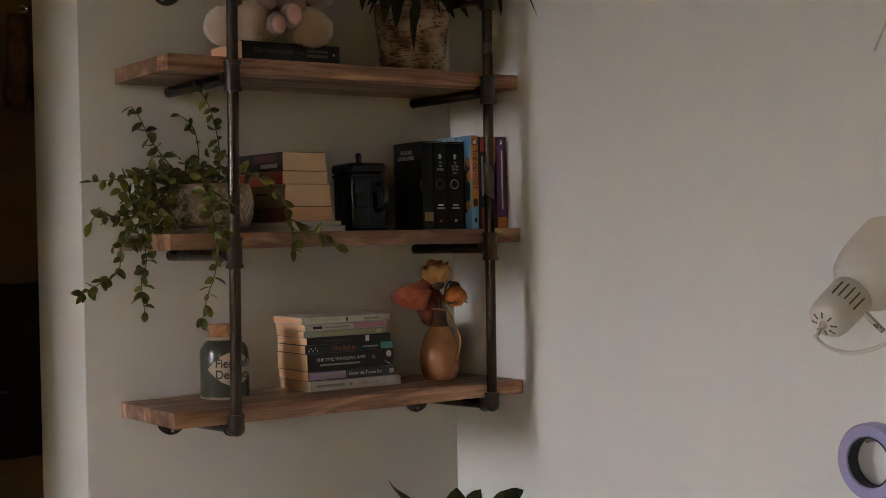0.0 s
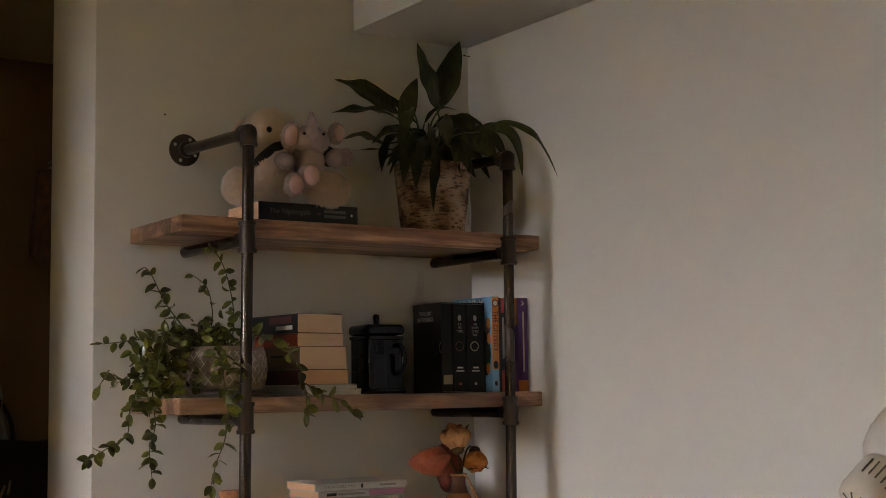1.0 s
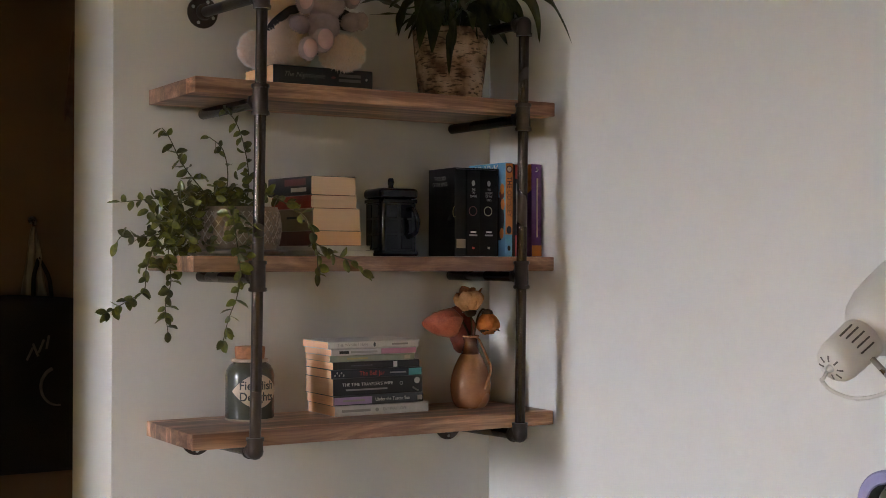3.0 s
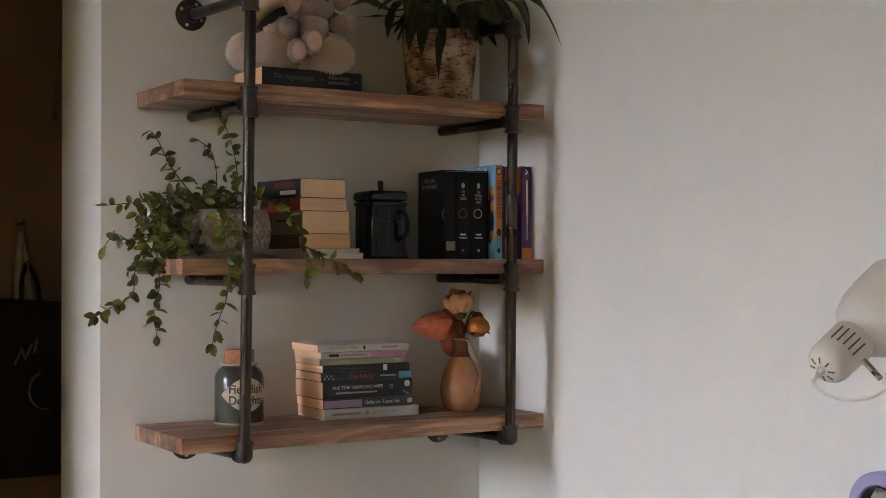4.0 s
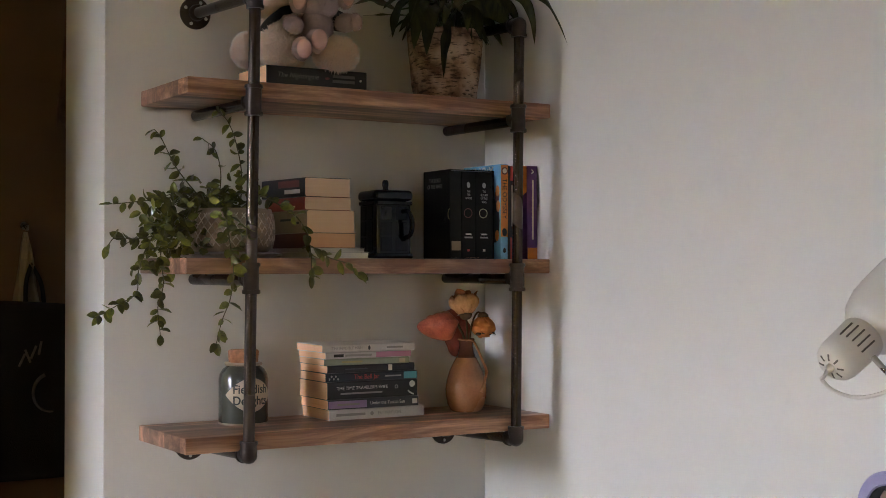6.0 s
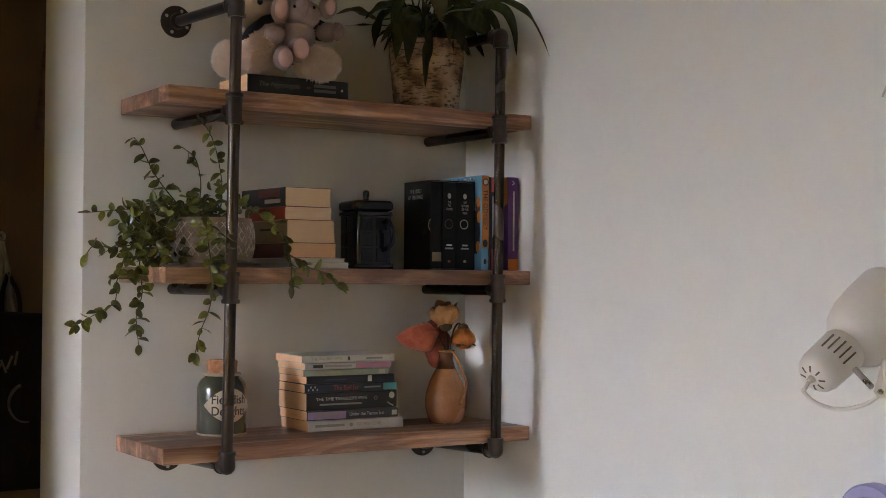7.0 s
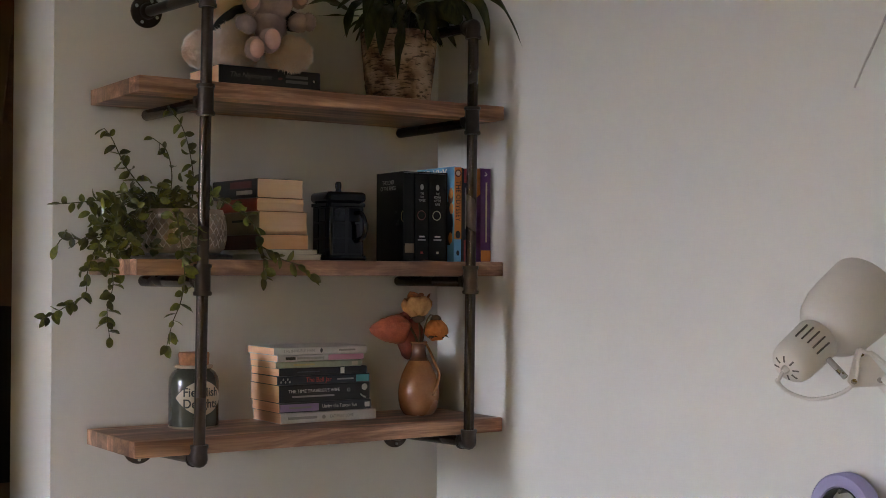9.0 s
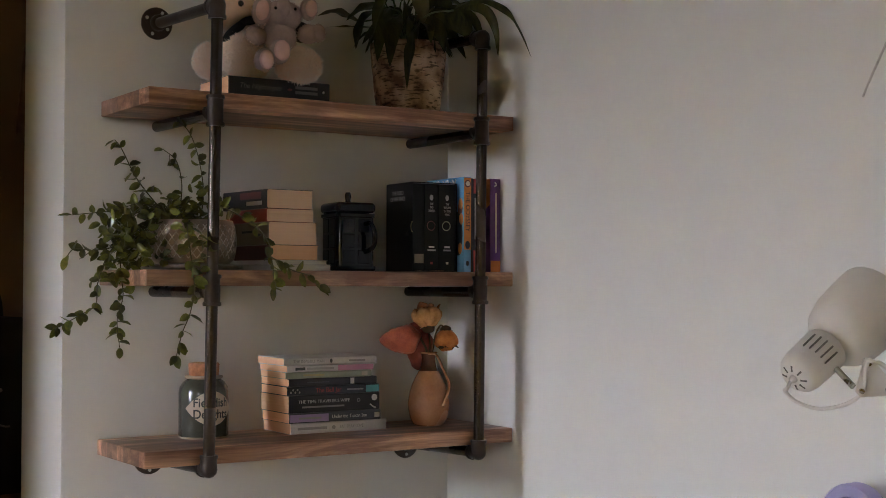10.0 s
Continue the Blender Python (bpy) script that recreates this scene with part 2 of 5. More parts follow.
def lathe(profile, seg=40, bm=None, wobble=0.0):
    """Turn (radius, height) pairs round z."""
    bm = bm or bmesh.new()
    rings = []
    for r, z in profile:
        if r < 1e-6:
            rings.append([bm.verts.new((0, 0, z))])
        else:
            rings.append([bm.verts.new((r * math.cos(i * 2 * math.pi / seg) * (1 + wobble * noise.noise((i * 0.7, z * 30, 1))),
                                        r * math.sin(i * 2 * math.pi / seg) * (1 + wobble * noise.noise((i * 0.7, z * 30, 1))), z)) for i in range(seg)])
    for a, b in zip(rings, rings[1:]):
        for i in range(seg):
            j = (i + 1) % seg
            if len(a) == 1 and len(b) > 1:
                bm.faces.new((a[0], b[i], b[j]))
            elif len(b) == 1 and len(a) > 1:
                bm.faces.new((a[i], a[j], b[0]))
            elif len(a) > 1:
                bm.faces.new((a[i], a[j], b[j], b[i]))
    return bm


def spline(points, steps=8):
    """Points of a smooth curve through the given ones."""
    p = [Vector(q) for q in points]
    p = [2 * p[0] - p[1]] + p + [2 * p[-1] - p[-2]]
    out = []
    for i in range(1, len(p) - 2):
        a, b, c, d = p[i - 1:i + 3]
        for k in range(steps):
            t = k / steps
            out.append(0.5 * ((2 * b) + (c - a) * t + (2 * a - 5 * b + 4 * c - d) * t * t + (3 * b - a - 3 * c + d) * t ** 3))
    return out + [p[-2]]


def tube(points, radius, seg=10, bm=None, taper=1.0):
    bm = bm or bmesh.new()
    pts = [Vector(p) for p in points]
    up = Vector((0.3, 0.2, 1)).normalized()
    rings = []
    for i, p in enumerate(pts):
        d = (pts[min(i + 1, len(pts) - 1)] - pts[max(i - 1, 0)]).normalized()
        u = (up - up.dot(d) * d)
        u = u.normalized() if u.length > 1e-4 else d.orthogonal().normalized()
        up = u
        v = d.cross(u)
        r = radius * (1 + (taper - 1) * i / max(1, len(pts) - 1))
        rings.append([bm.verts.new(p + r * (math.cos(k * 2 * math.pi / seg) * u + math.sin(k * 2 * math.pi / seg) * v)) for k in range(seg)])
    for a, b in zip(rings, rings[1:]):
        for i in range(seg):
            j = (i + 1) % seg
            bm.faces.new((a[i], a[j], b[j], b[i]))
    bm.faces.new(rings[0][::-1])
    bm.faces.new(rings[-1])
    return bm


def structure(name, bm, mat, label, smooth=0):
    return tagged(link(name, bm, mat, None, smooth), label, name.split("_")[0], kind="structure")


# ---------------------------------------------------------------- rooms
CEIL_Z = 2.66
structure("wall_back", box(-0.915, 0.12, 0.0, 0.2745, 0, CEIL_Z, 0.003), PAINT, "plain warm white painted stub wall behind the shelf", 30)
structure("wall_right", box(0.0, 0.12, -4.6, -0.0005, 0, CEIL_Z), PAINT, "plain warm white painted side wall")
structure("soffit", box(-0.315, -0.0005, -4.6, -0.0005, 2.378, CEIL_Z - 0.001, 0.002), PAINT, "white boxed-in soffit along the top of the wall", 30)
structure("ceiling", box(-5.12, 0.12, -4.72, 1.9, CEIL_Z, CEIL_Z + 0.1), CEIL_BOUNCE, "unseen ceiling in tan, tuned for its bounced light")
structure("floor", box(-5.12, 0.12, -4.72, 1.9, -0.1, 0.0), FLOOR, "unseen brown wooden floor, tuned for its bounced light")
structure("wall_front", box(-5.12, 0.12, -4.72, -4.6, 0, CEIL_Z), BOUNCE_PAINT, "unseen wall painted yellow to warm the bounced light")
# unseen partition, added and sized to shade the stub wall's end from the window
structure("wall_partition", box(-5.0, -3.0, -0.06, 0.2745, 0, CEIL_Z), BOUNCE_PAINT, "unseen partition added to block window light beside the hall")
# unseen side wall added to close the hall off from the window
structure("wall_hall_side", box(-3.15, -3.0, 0.275, 1.9, 0, CEIL_Z), HALL_DIM_PAINT, "unseen side wall that keeps light out of the hall")
structure("wall_hall", box(-3.0, 0.12, 1.7805, 1.9, 0, CEIL_Z), HALL_DIM_PAINT, "brownish hall wall with the hall's dimness in its paint")
structure("wall_hall_end", box(0.0, 0.12, 0.2755, 1.78, 0, CEIL_Z), HALL_DIM_PAINT, "brownish hall end wall with the dimness in its paint")
# unseen left wall: window opening plus the added fill slit
bm = box(-5.12, -5.0, -4.6, FILL_WIN_Y0, 0, CEIL_Z)
box(-5.12, -5.0, FILL_WIN_Y1, WIN_Y0, 0, CEIL_Z, bm=bm)
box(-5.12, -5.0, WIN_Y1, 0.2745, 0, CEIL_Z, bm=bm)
for y0, y1 in ((WIN_Y0, WIN_Y1), (FILL_WIN_Y0, FILL_WIN_Y1)):
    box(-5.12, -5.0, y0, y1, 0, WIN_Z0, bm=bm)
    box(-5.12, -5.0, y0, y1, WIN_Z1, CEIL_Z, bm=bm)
structure("wall_left", bm, BOUNCE_PAINT, "unseen wall with a window opening and an added fill slit")

# ---------------------------------------------------------------- pipe shelf
SHELF_L, SHELF_D, SHELF_T = 0.838, 0.264, 0.031
TOPS = {"bottom": 1.22, "middle": 1.559, "top": 1.90}
POST_Y = -0.282
PIPE_R = 0.0112


def board(parent, z, x_right):
    bm = box(-SHELF_L / 2, SHELF_L / 2, -SHELF_D / 2, SHELF_D / 2, -SHELF_T, 0)
    bmesh.ops.subdivide_edges(bm, edges=[e for e in bm.edges if abs(e.verts[0].co.x - e.verts[1].co.x) > 0.1], cuts=24, use_grid_fill=True)
    bmesh.ops.bevel(bm, geom=[e for e in bm.edges if e.calc_face_angle(0) > 1.0], offset=0.0028, segments=2, affect="EDGES", profile=0.6)
    for v in bm.verts:
        k = noise.noise((v.co.x * 9, z * 5, v.co.y * 3))
        v.co.y += 0.0012 * k
        v.co.z += 0.0006 * noise.noise((v.co.x * 6 + 3, z * 9, v.co.y * 6))
    ob = part("board", bm, WALNUT, parent, "walnut-stained plank with reddish end grain")
    ob.location = (x_right - SHELF_L / 2, -0.003 - SHELF_D / 2, z)
    return ob


def elbow(parent, c, arm_dir, post_dir):
    """Cast elbow: a bent tube with a collar at each mouth."""
    c = Vector(c)
    a, p = Vector(arm_dir), Vector(post_dir)
    pts = spline([c + a * 0.026, c + a * 0.012 + p * 0.001, c + (a + p) * 0.0025 - (a + p) * 0.002, c + p * 0.012 + a * 0.001, c + p * 0.026], 5)
    bm = tube(pts, 0.0158, 18)
    ball(c, 0.0164, bm, 2)
    for d in (a, p):
        rod(c + d * 0.021, c + d * 0.027, 0.0174, 20, bm)
    return part("elbow", bm, IRON_CAST, parent)


def tee(parent, c):
    c = Vector(c)
    bm = rod(c - Vector((0, 0, 0.027)), c + Vector((0, 0, 0.027)), 0.0152, 20)
    for s in (-1, 1):
        rod(c + Vector((0, 0, s * 0.022)), c + Vector((0, 0, s * 0.030)), 0.0178, 20, bm)
    rod(c, c + Vector((0, 0.022, 0)), 0.0150, 18, bm)
    rod(c + Vector((0, 0.016, 0)), c + Vector((0, 0.024, 0)), 0.0174, 18, bm)
    bmesh.ops.bevel(bm, geom=[e for e in bm.edges if e.calc_face_angle(0) > 1.2], offset=0.0012, segments=2, affect="EDGES")
    return part("tee", bm, IRON_CAST, parent)


def flange(parent, x, z, turn=0.0):
    bm = lathe([(0, 0.020), (0.0150, 0.020), (0.0165, 0.018), (0.0172, 0.009), (0.020, 0.0062), (0.031, 0.0052), (0.0335, 0.0035), (0.0335, 0.0), (0, 0)], 36)
    ob = part("flange", bm, IRON_CAST, parent)
    ob.matrix_basis = Matrix.Translation((x, 0, z)) @ pose(0, 0, 0, 90, 0, 0)
    for i in range(4):
        a = radians(turn + 45 + 90 * i)
        sb = lathe([(0, 0.0010), (0.0012, 0.0022), (0.0030, 0.0022), (0.0036, 0.0006), (0.0036, -0.001)], 16)
        s = part("screw", sb, STEEL, ob, "zinc cross-head screw")
        s.location = (0.0245 * math.cos(a), 0.0245 * math.sin(a), 0.0058)
    return ob


def pipe_shelf():
    root = empty("wall_shelf", pose(0, 0, 0), "three walnut boards on dark industrial pipe brackets fixed to wall", "shelf")
    board(root, TOPS["top"], -0.0025)
    board(root, TOPS["middle"], -0.0035)
    board(root, TOPS["bottom"], -0.0045)
    for xt, xb, zb in ((-0.7105, -0.7215, 1.195), (-0.0960, -0.1045, 1.187)):
        zt = 2.064
        at = lambda z: xb + (xt - xb) * (z - zb) / (zt - zb)
        knots = [zb, 1.520, 1.861, zt]
        for lo, hi in zip(knots, knots[1:]):
            part("post", rod((at(lo), POST_Y, lo + 0.01), (at(hi), POST_Y, hi - 0.01), PIPE_R, 24, caps=False), IRON, root)
        for z in (1.520, 1.861):
            tee(root, (at(z), POST_Y, z))
            part("arm", rod((at(z), POST_Y + 0.015, z - 0.004), (at(z) - 0.008, -0.0015, z - 0.004), PIPE_R, 24), IRON, root)
        elbow(root, (xt, POST_Y, zt), (0, 1, 0), (0, 0, -1))
        elbow(root, (xb, POST_Y, zb - 0.013), (0, 1, 0), (0, 0, 1))
        part("arm", rod((xt, POST_Y + 0.02, zt), (xt - 0.012, -0.018, zt + 0.006), PIPE_R, 24), IRON, root)
        part("arm", rod((xb, POST_Y + 0.02, zb - 0.013), (xb - 0.010, -0.018, zb - 0.019), PIPE_R, 24), IRON, root)
        flange(root, xt - 0.013, zt + 0.007, 20)
        flange(root, xb - 0.011, zb - 0.020, 45)
    return root


pipe_shelf()

# ---------------------------------------------------------------- books
INK_WHITE = material("print_white", (0.75, 0.72, 0.67), rough=0.6, vary=0.05)
INK_DIM = material("print_grey", (0.34, 0.32, 0.30), rough=0.6, vary=0.05)
INK_BLACK = material("print_black", (0.02, 0.02, 0.02), rough=0.6, vary=0.1)
INK_FAINT = material("print_faint", (0.12, 0.11, 0.10), rough=0.6, vary=0.1)
INK_RED = material("print_red", (0.42, 0.05, 0.04), rough=0.6, vary=0.1)
INK_GOLD = material("print_gold", (0.45, 0.36, 0.16), rough=0.4, vary=0.1)
INK_RING = material("print_ring", (0.42, 0.40, 0.24), rough=0.4, vary=0.1)
INK_RED_DIM = material("print_dull_red", (0.12, 0.03, 0.025), rough=0.5, vary=0.1)
INK_PINK = material("print_pink", (0.58, 0.26, 0.37), rough=0.55, vary=0.08)
INK_TEAL = material("print_teal", (0.10, 0.34, 0.37), rough=0.55, vary=0.08)
INK_LILAC = material("print_lilac", (0.40, 0.28, 0.48), rough=0.55, vary=0.1)
INK_ORANGE = material("print_orange", (0.62, 0.21, 0.035), rough=0.5, vary=0.1)
INK_CREAM = material("print_cream", (0.60, 0.52, 0.40), rough=0.6, vary=0.05)


def cover(name, colour, rough=0.45):
    return material(name, colour, rough=rough, vary=0.12, scale=18, bump=0.12, bump_scale=250, spec=0.35)


C_WHITE = cover("cover_white", (0.66, 0.63, 0.60))
C_OFFWHITE = cover("cover_off_white", (0.60, 0.56, 0.55))
C_SAGE = cover("cover_sage", (0.34, 0.35, 0.26))
C_BLACK = cover("cover_black", (0.016, 0.015, 0.015))
C_CHARCOAL = cover("cover_charcoal", (0.018, 0.017, 0.017))
C_GREY = cover("cover_grey", (0.060, 0.062, 0.072))
C_NAVY = cover("cover_navy", (0.015, 0.018, 0.026))
C_RED = cover("cover_red", (0.30, 0.045, 0.018))
C_TAN = cover("cover_tan", (0.27, 0.20, 0.13))
C_MAROON = cover("cover_maroon", (0.13, 0.038, 0.026))
C_PURPLE = cover("cover_purple", (0.115, 0.040, 0.155))
C_BLUE = cover("cover_blue", (0.16, 0.37, 0.62))
C_BOX = material("slipcase_black", (0.007, 0.006, 0.0055), rough=0.30, vary=0.15, scale=18, bump=0.1, bump_scale=250, spec=0.18)


def text_mesh(body, size, width, mat, parent, m, name="title", label="", bold=0.0, slant=0.0):
    """Flat lettering in the built-in font, squeezed to the given width."""
    cu = bpy.data.curves.new("lettering", "FONT")
    cu.body, cu.size, cu.align_x, cu.align_y, cu.extrude = body, size, "CENTER", "CENTER", 0.00012
    cu.offset = bold
    cu.shear = slant
    tmp = bpy.data.objects.new("lettering", cu)
    scene.collection.objects.link(tmp)
    me = bpy.data.meshes.new_from_object(tmp.evaluated_get(bpy.context.evaluated_depsgraph_get()))
    bpy.data.objects.remove(tmp)
    xs = [v.co.x for v in me.vertices]
    k = width / (max(xs) - min(xs)) if width else 1.0
    c = (max(xs) + min(xs)) / 2
    for v in me.vertices:
        v.co.x = (v.co.x - c) * k
    me.materials.clear()
    me.materials.append(mat)
    ob = new(name, me)
    ob.parent = parent
    ob.matrix_basis = m
    return tagged(ob, label)


def bar(parent, x0, x1, z0, z1, mat, y=-0.0009, name="print"):
    return part(name, box(x0, x1, y, y + 0.0007, z0, z1), mat, parent, smooth=0)


SPINE = pose(0, 0, 0, 90, 0, 0)


def spine_text(parent, body, x, z, size, width, mat, name="title", slant=0.0):
    return text_mesh(body, size, width, mat, parent, Matrix.Translation((x, -0.0007, z)) @ SPINE, name, slant=slant)


def book(m, length, width, thick, mat, label, group, curl=0.0012, seed=0, paper=None):
    """A paperback lying flat: the spine is the face y = 0, its length along x."""
    root = empty("book", m, label, "book", group)
    t = 0.0006
    bm = bmesh.new()
    prof = [(width, 0), (0.0025, 0), (0.0006, 0.0007), (0, 0.0028), (0, thick - 0.0028), (0.0006, thick - 0.0007), (0.0025, thick), (width, thick)]
    inner = [(width, t), (0.003, t), (0.0018, 0.0022), (0.0013, 0.004), (0.0013, thick - 0.004), (0.0018, thick - 0.0022), (0.003, thick - t), (width, thick - t)]
    n = 10
    rows = []
    for i in range(n + 1):
        x = -length / 2 + length * i / n
        lift = curl * (noise.noise((seed * 3.1, i * 0.5, 2)) + 0.4)
        rows.append([bm.verts.new((x, y, z + (lift * max(0, (y / width) - 0.3) if z > thick / 2 else 0))) for y, z in prof + inner[::-1]])
    k = len(rows[0])
    for a, b in zip(rows, rows[1:]):
        for i in range(k):
            j = (i + 1) % k
            bm.faces.new((a[i], a[j], b[j], b[i]))
    bm.faces.new(rows[0])
    bm.faces.new(rows[-1][::-1])
    part("cover", bm, mat, root, smooth=30)
    inset = 0.0012
    pb = box(-length / 2 + inset, length / 2 - inset, 0.0016, width - 0.0018, t + 0.0001, thick - t - 0.0001)
    bmesh.ops.subdivide_edges(pb, edges=pb.edges[:], cuts=5, use_grid_fill=True)
    for v in pb.verts:
        e = noise.noise((seed * 5.7, v.co.z * 260, 4)) * 0.0016
        if abs(v.co.x) > length / 2 - 0.003:
            v.co.x += math.copysign(e, v.co.x)
        if v.co.y > width - 0.004:
            v.co.y += e
    part("page_block", pb, paper or PAGES_WARM_LIT, root, "" if paper else "yellowed paper page edges with warm light in their colour", smooth=0)
    return root


# stack on the bottom board, spines outwards
def stack_low():
    g = "stack of novels on the bottom board"
    z = 1.2205
    y0 = -0.146
    items = [
        (0.227, 0.135, 0.0220, C_WHITE, "thick white paperback novel with grey spine lettering", -0.3675, 0.0, -0.6),
        (0.217, 0.133, 0.0205, C_GREY, "grey and lilac paperback travel memoir in the stack", -0.3765, -0.001, -0.5),
        (0.217, 0.134, 0.0365, C_CHARCOAL, "thick black paperback novel with a pale emblem", -0.3775, 0.001, 0.3),
        (0.218, 0.129, 0.0180, C_NAVY, "dark navy paperback with red title on spine", -0.3800, 0.001, -1.0),
        (0.211, 0.128, 0.0160, C_BLACK, "plain black paperback with small white mark", -0.3805, 0.002, 0.8),
        (0.2015, 0.127, 0.0135, C_SAGE, "slim sage green paperback in the stack", -0.3920, 0.000, -1.4),
        (0.2075, 0.128, 0.0135, C_OFFWHITE, "slim off-white and pink paperback in the stack", -0.3890, -0.003, 1.0),
        (0.2200, 0.130, 0.0150, C_WHITE, "white classic paperback on top of the stack", -0.3865, 0.002, -0.6),
    ]
    made = []
    for i, (L, W, T, mat, label, cx, dy, rz) in enumerate(items):
        made.append((book(pose(cx, y0 + dy, z, 0, 0, rz), L, W, T, mat, label, g, seed=i + 1, curl=0.0022 if i == 7 else 0.0005), L, T))
        z += T + 0.0004
    b, L, T = made[0]
    bar(b, -L * 0.43, -L * 0.13, T * 0.38, T * 0.62, INK_DIM)
    spine_text(b, "EAT PRAY LOVE", L * 0.13, T * 0.5, 0.0095, 0.056, INK_DIM)
    part("emblem", lathe([(0, 0.0004), (0.0042, 0.0004), (0.0042, 0)], 14), INK_DIM, b).matrix_basis = Matrix.Translation((-L * 0.06, -0.0004, T * 0.5)) @ SPINE
    b, L, T = made[1]
    bar(b, -L * 0.492, -L * 0.08, T * 0.12, T * 0.88, INK_LILAC, y=-0.0005, name="panel")
    bar(b, -L * 0.40, -L * 0.16, T * 0.4, T * 0.6, INK_DIM)
    spine_text(b, "Under the Tuscan Sun", L * 0.15, T * 0.52, 0.0105, 0.083, INK_WHITE)
    bar(b, L * 0.43, L * 0.485, T * 0.25, T * 0.75, INK_WHITE)
    b, L, T = made[2]
    spine_text(b, "THE TIME TRAVELER'S WIFE", -L * 0.12, T * 0.63, 0.0095, 0.122, INK_WHITE)
    bar(b, -L * 0.36, L * 0.10, T * 0.28, T * 0.38, INK_DIM)
    part("emblem", lathe([(0.0028, 0.0004), (0.0042, 0.0004), (0.0042, 0), (0.0028, 0)], 14), INK_DIM, b).matrix_basis = Matrix.Translation((L * 0.26, -0.0004, T * 0.6)) @ SPINE
    part("emblem", lathe([(0.0, 0.0004), (0.007, 0.0004), (0.007, 0)], 18), INK_WHITE, b).matrix_basis = Matrix.Translation((L * 0.44, -0.0004, T * 0.72)) @ SPINE
    part("emblem", tube(spline([(0.085, -0.0003, 0.012), (0.092, -0.0003, 0.007), (0.099, -0.0003, 0.004)], 4), 0.0018, 6), INK_WHITE, b)
    b, L, T = made[3]
    spine_text(b, "The Bell Jar", -L * 0.06, T * 0.5, 0.0140, 0.060, INK_RED)
    bar(b, L * 0.14, L * 0.32, T * 0.4, T * 0.58, INK_DIM)
    bar(b, L * 0.35, L * 0.495, T * 0.10, T * 0.9, INK_TEAL, y=-0.0006, name="panel")
    for k in range(5):
        part("emblem", ball((-L * 0.46 + 0.005 * k, -0.0001, T * (0.35 + 0.3 * (k % 2))), (0.0022, 0.0004, 0.0028), sub=1), INK_DIM, b)
    b, L, T = made[4]
    bar(b, L * 0.19, L * 0.235, T * 0.12, T * 0.9, INK_WHITE)
    bar(b, -L * 0.3, -L * 0.05, T * 0.42, T * 0.56, C_GREY)
    b, L, T = made[5]
    bar(b, -L * 0.30, -L * 0.06, T * 0.36, T * 0.64, INK_GOLD)
    bar(b, L * 0.38, L * 0.45, T * 0.2, T * 0.8, INK_CREAM)
    b, L, T = made[6]
    bar(b, L * 0.08, L * 0.494, T * 0.08, T * 0.92, INK_PINK, y=-0.0005, name="panel")
    bar(b, -L * 0.41, -L * 0.30, T * 0.28, T * 0.72, INK_BLACK)
    bar(b, -L * 0.28, L * 0.03, T * 0.32, T * 0.66, INK_DIM)
    b, L, T = made[7]
    spine_text(b, "THE INVISIBLE MAN", -L * 0.24, T * 0.5, 0.0085, 0.072, INK_DIM)
    bar(b, L * 0.19, L * 0.37, T * 0.36, T * 0.62, INK_DIM)
    part("emblem", ball((0.0, -0.0001, T * 0.5), (0.003, 0.0005, 0.0048), sub=2), C_GREY, b)


stack_low()


# stack on the middle board, page edges outwards
def stack_mid():
    g = "stack of thick paperbacks on the middle board"
    z = 1.5595
    ym = -0.115
    items = [
        (0.198, 0.128, 0.0120, C_OFFWHITE, "slim white paperback at the bottom of the stack", -0.560, 2, 0.0),
        (0.190, 0.126, 0.0085, C_WHITE, "thin white paperback under the thick novels", -0.563, 1, -0.002),
        (0.178, 0.110, 0.0300, C_MAROON, "maroon mass-market paperback in the stack", -0.561, -1, -0.003),
        (0.178, 0.110, 0.0460, C_TAN, "very thick tan paperback novel in the stack", -0.563, 0, 0.0),
        (0.178, 0.109, 0.0265, C_RED, "red-orange paperback novel in the stack", -0.570, 2, 0.002),
        (0.178, 0.110, 0.0385, C_BLACK, "thick black paperback topping the stack", -0.576, 5, -0.002),
    ]
    made = []
    for i, (L, W, T, mat, label, xl, rz, dy) in enumerate(items):
        made.append((book(pose(xl, ym + dy - (L - 0.178) / 2, z, 0, 0, -90 + rz), L, W, T, mat, label, g, seed=i + 11, curl=0.004 if i == 5 else 0.0015, paper=INK_WHITE if i < 2 else (None if i == 2 else PAGES_FRONT)), L, T))
        z += T + 0.0004
    b, L, T = made[5]
    bar(b, L * 0.05, L * 0.40, T * 0.18, T * 0.40, INK_WHITE)
    bar(b, -L * 0.1, L * 0.38, T * 0.52, T * 0.88, INK_RED_DIM, y=-0.0006, name="panel")
    b, L, T = made[3]
    bar(b, -L * 0.2, L * 0.1, T * 0.55, T * 0.65, INK_BLACK)
    bar(b, L * 0.2, L * 0.3, T * 0.4, T * 0.5, INK_BLACK)


stack_mid()


# single book under the toys
b = book(pose(-0.5370, -0.200, 1.9005, 0, 0, -1), 0.224, 0.150, 0.045, C_CHARCOAL, "thick dark paperback lying flat under the soft toys", "", seed=31)
spine_text(b, "The Nightingale", -0.042, 0.027, 0.0145, 0.090, INK_FAINT, slant=0.3)
bar(b, 0.034, 0.084, 0.0285, 0.0345, INK_FAINT)
bar(b, 0.034, 0.084, 0.0185, 0.0245, INK_FAINT)
part("emblem", ball((0.098, -0.0001, 0.026), (0.003, 0.0005, 0.003), sub=1), INK_WHITE, b)
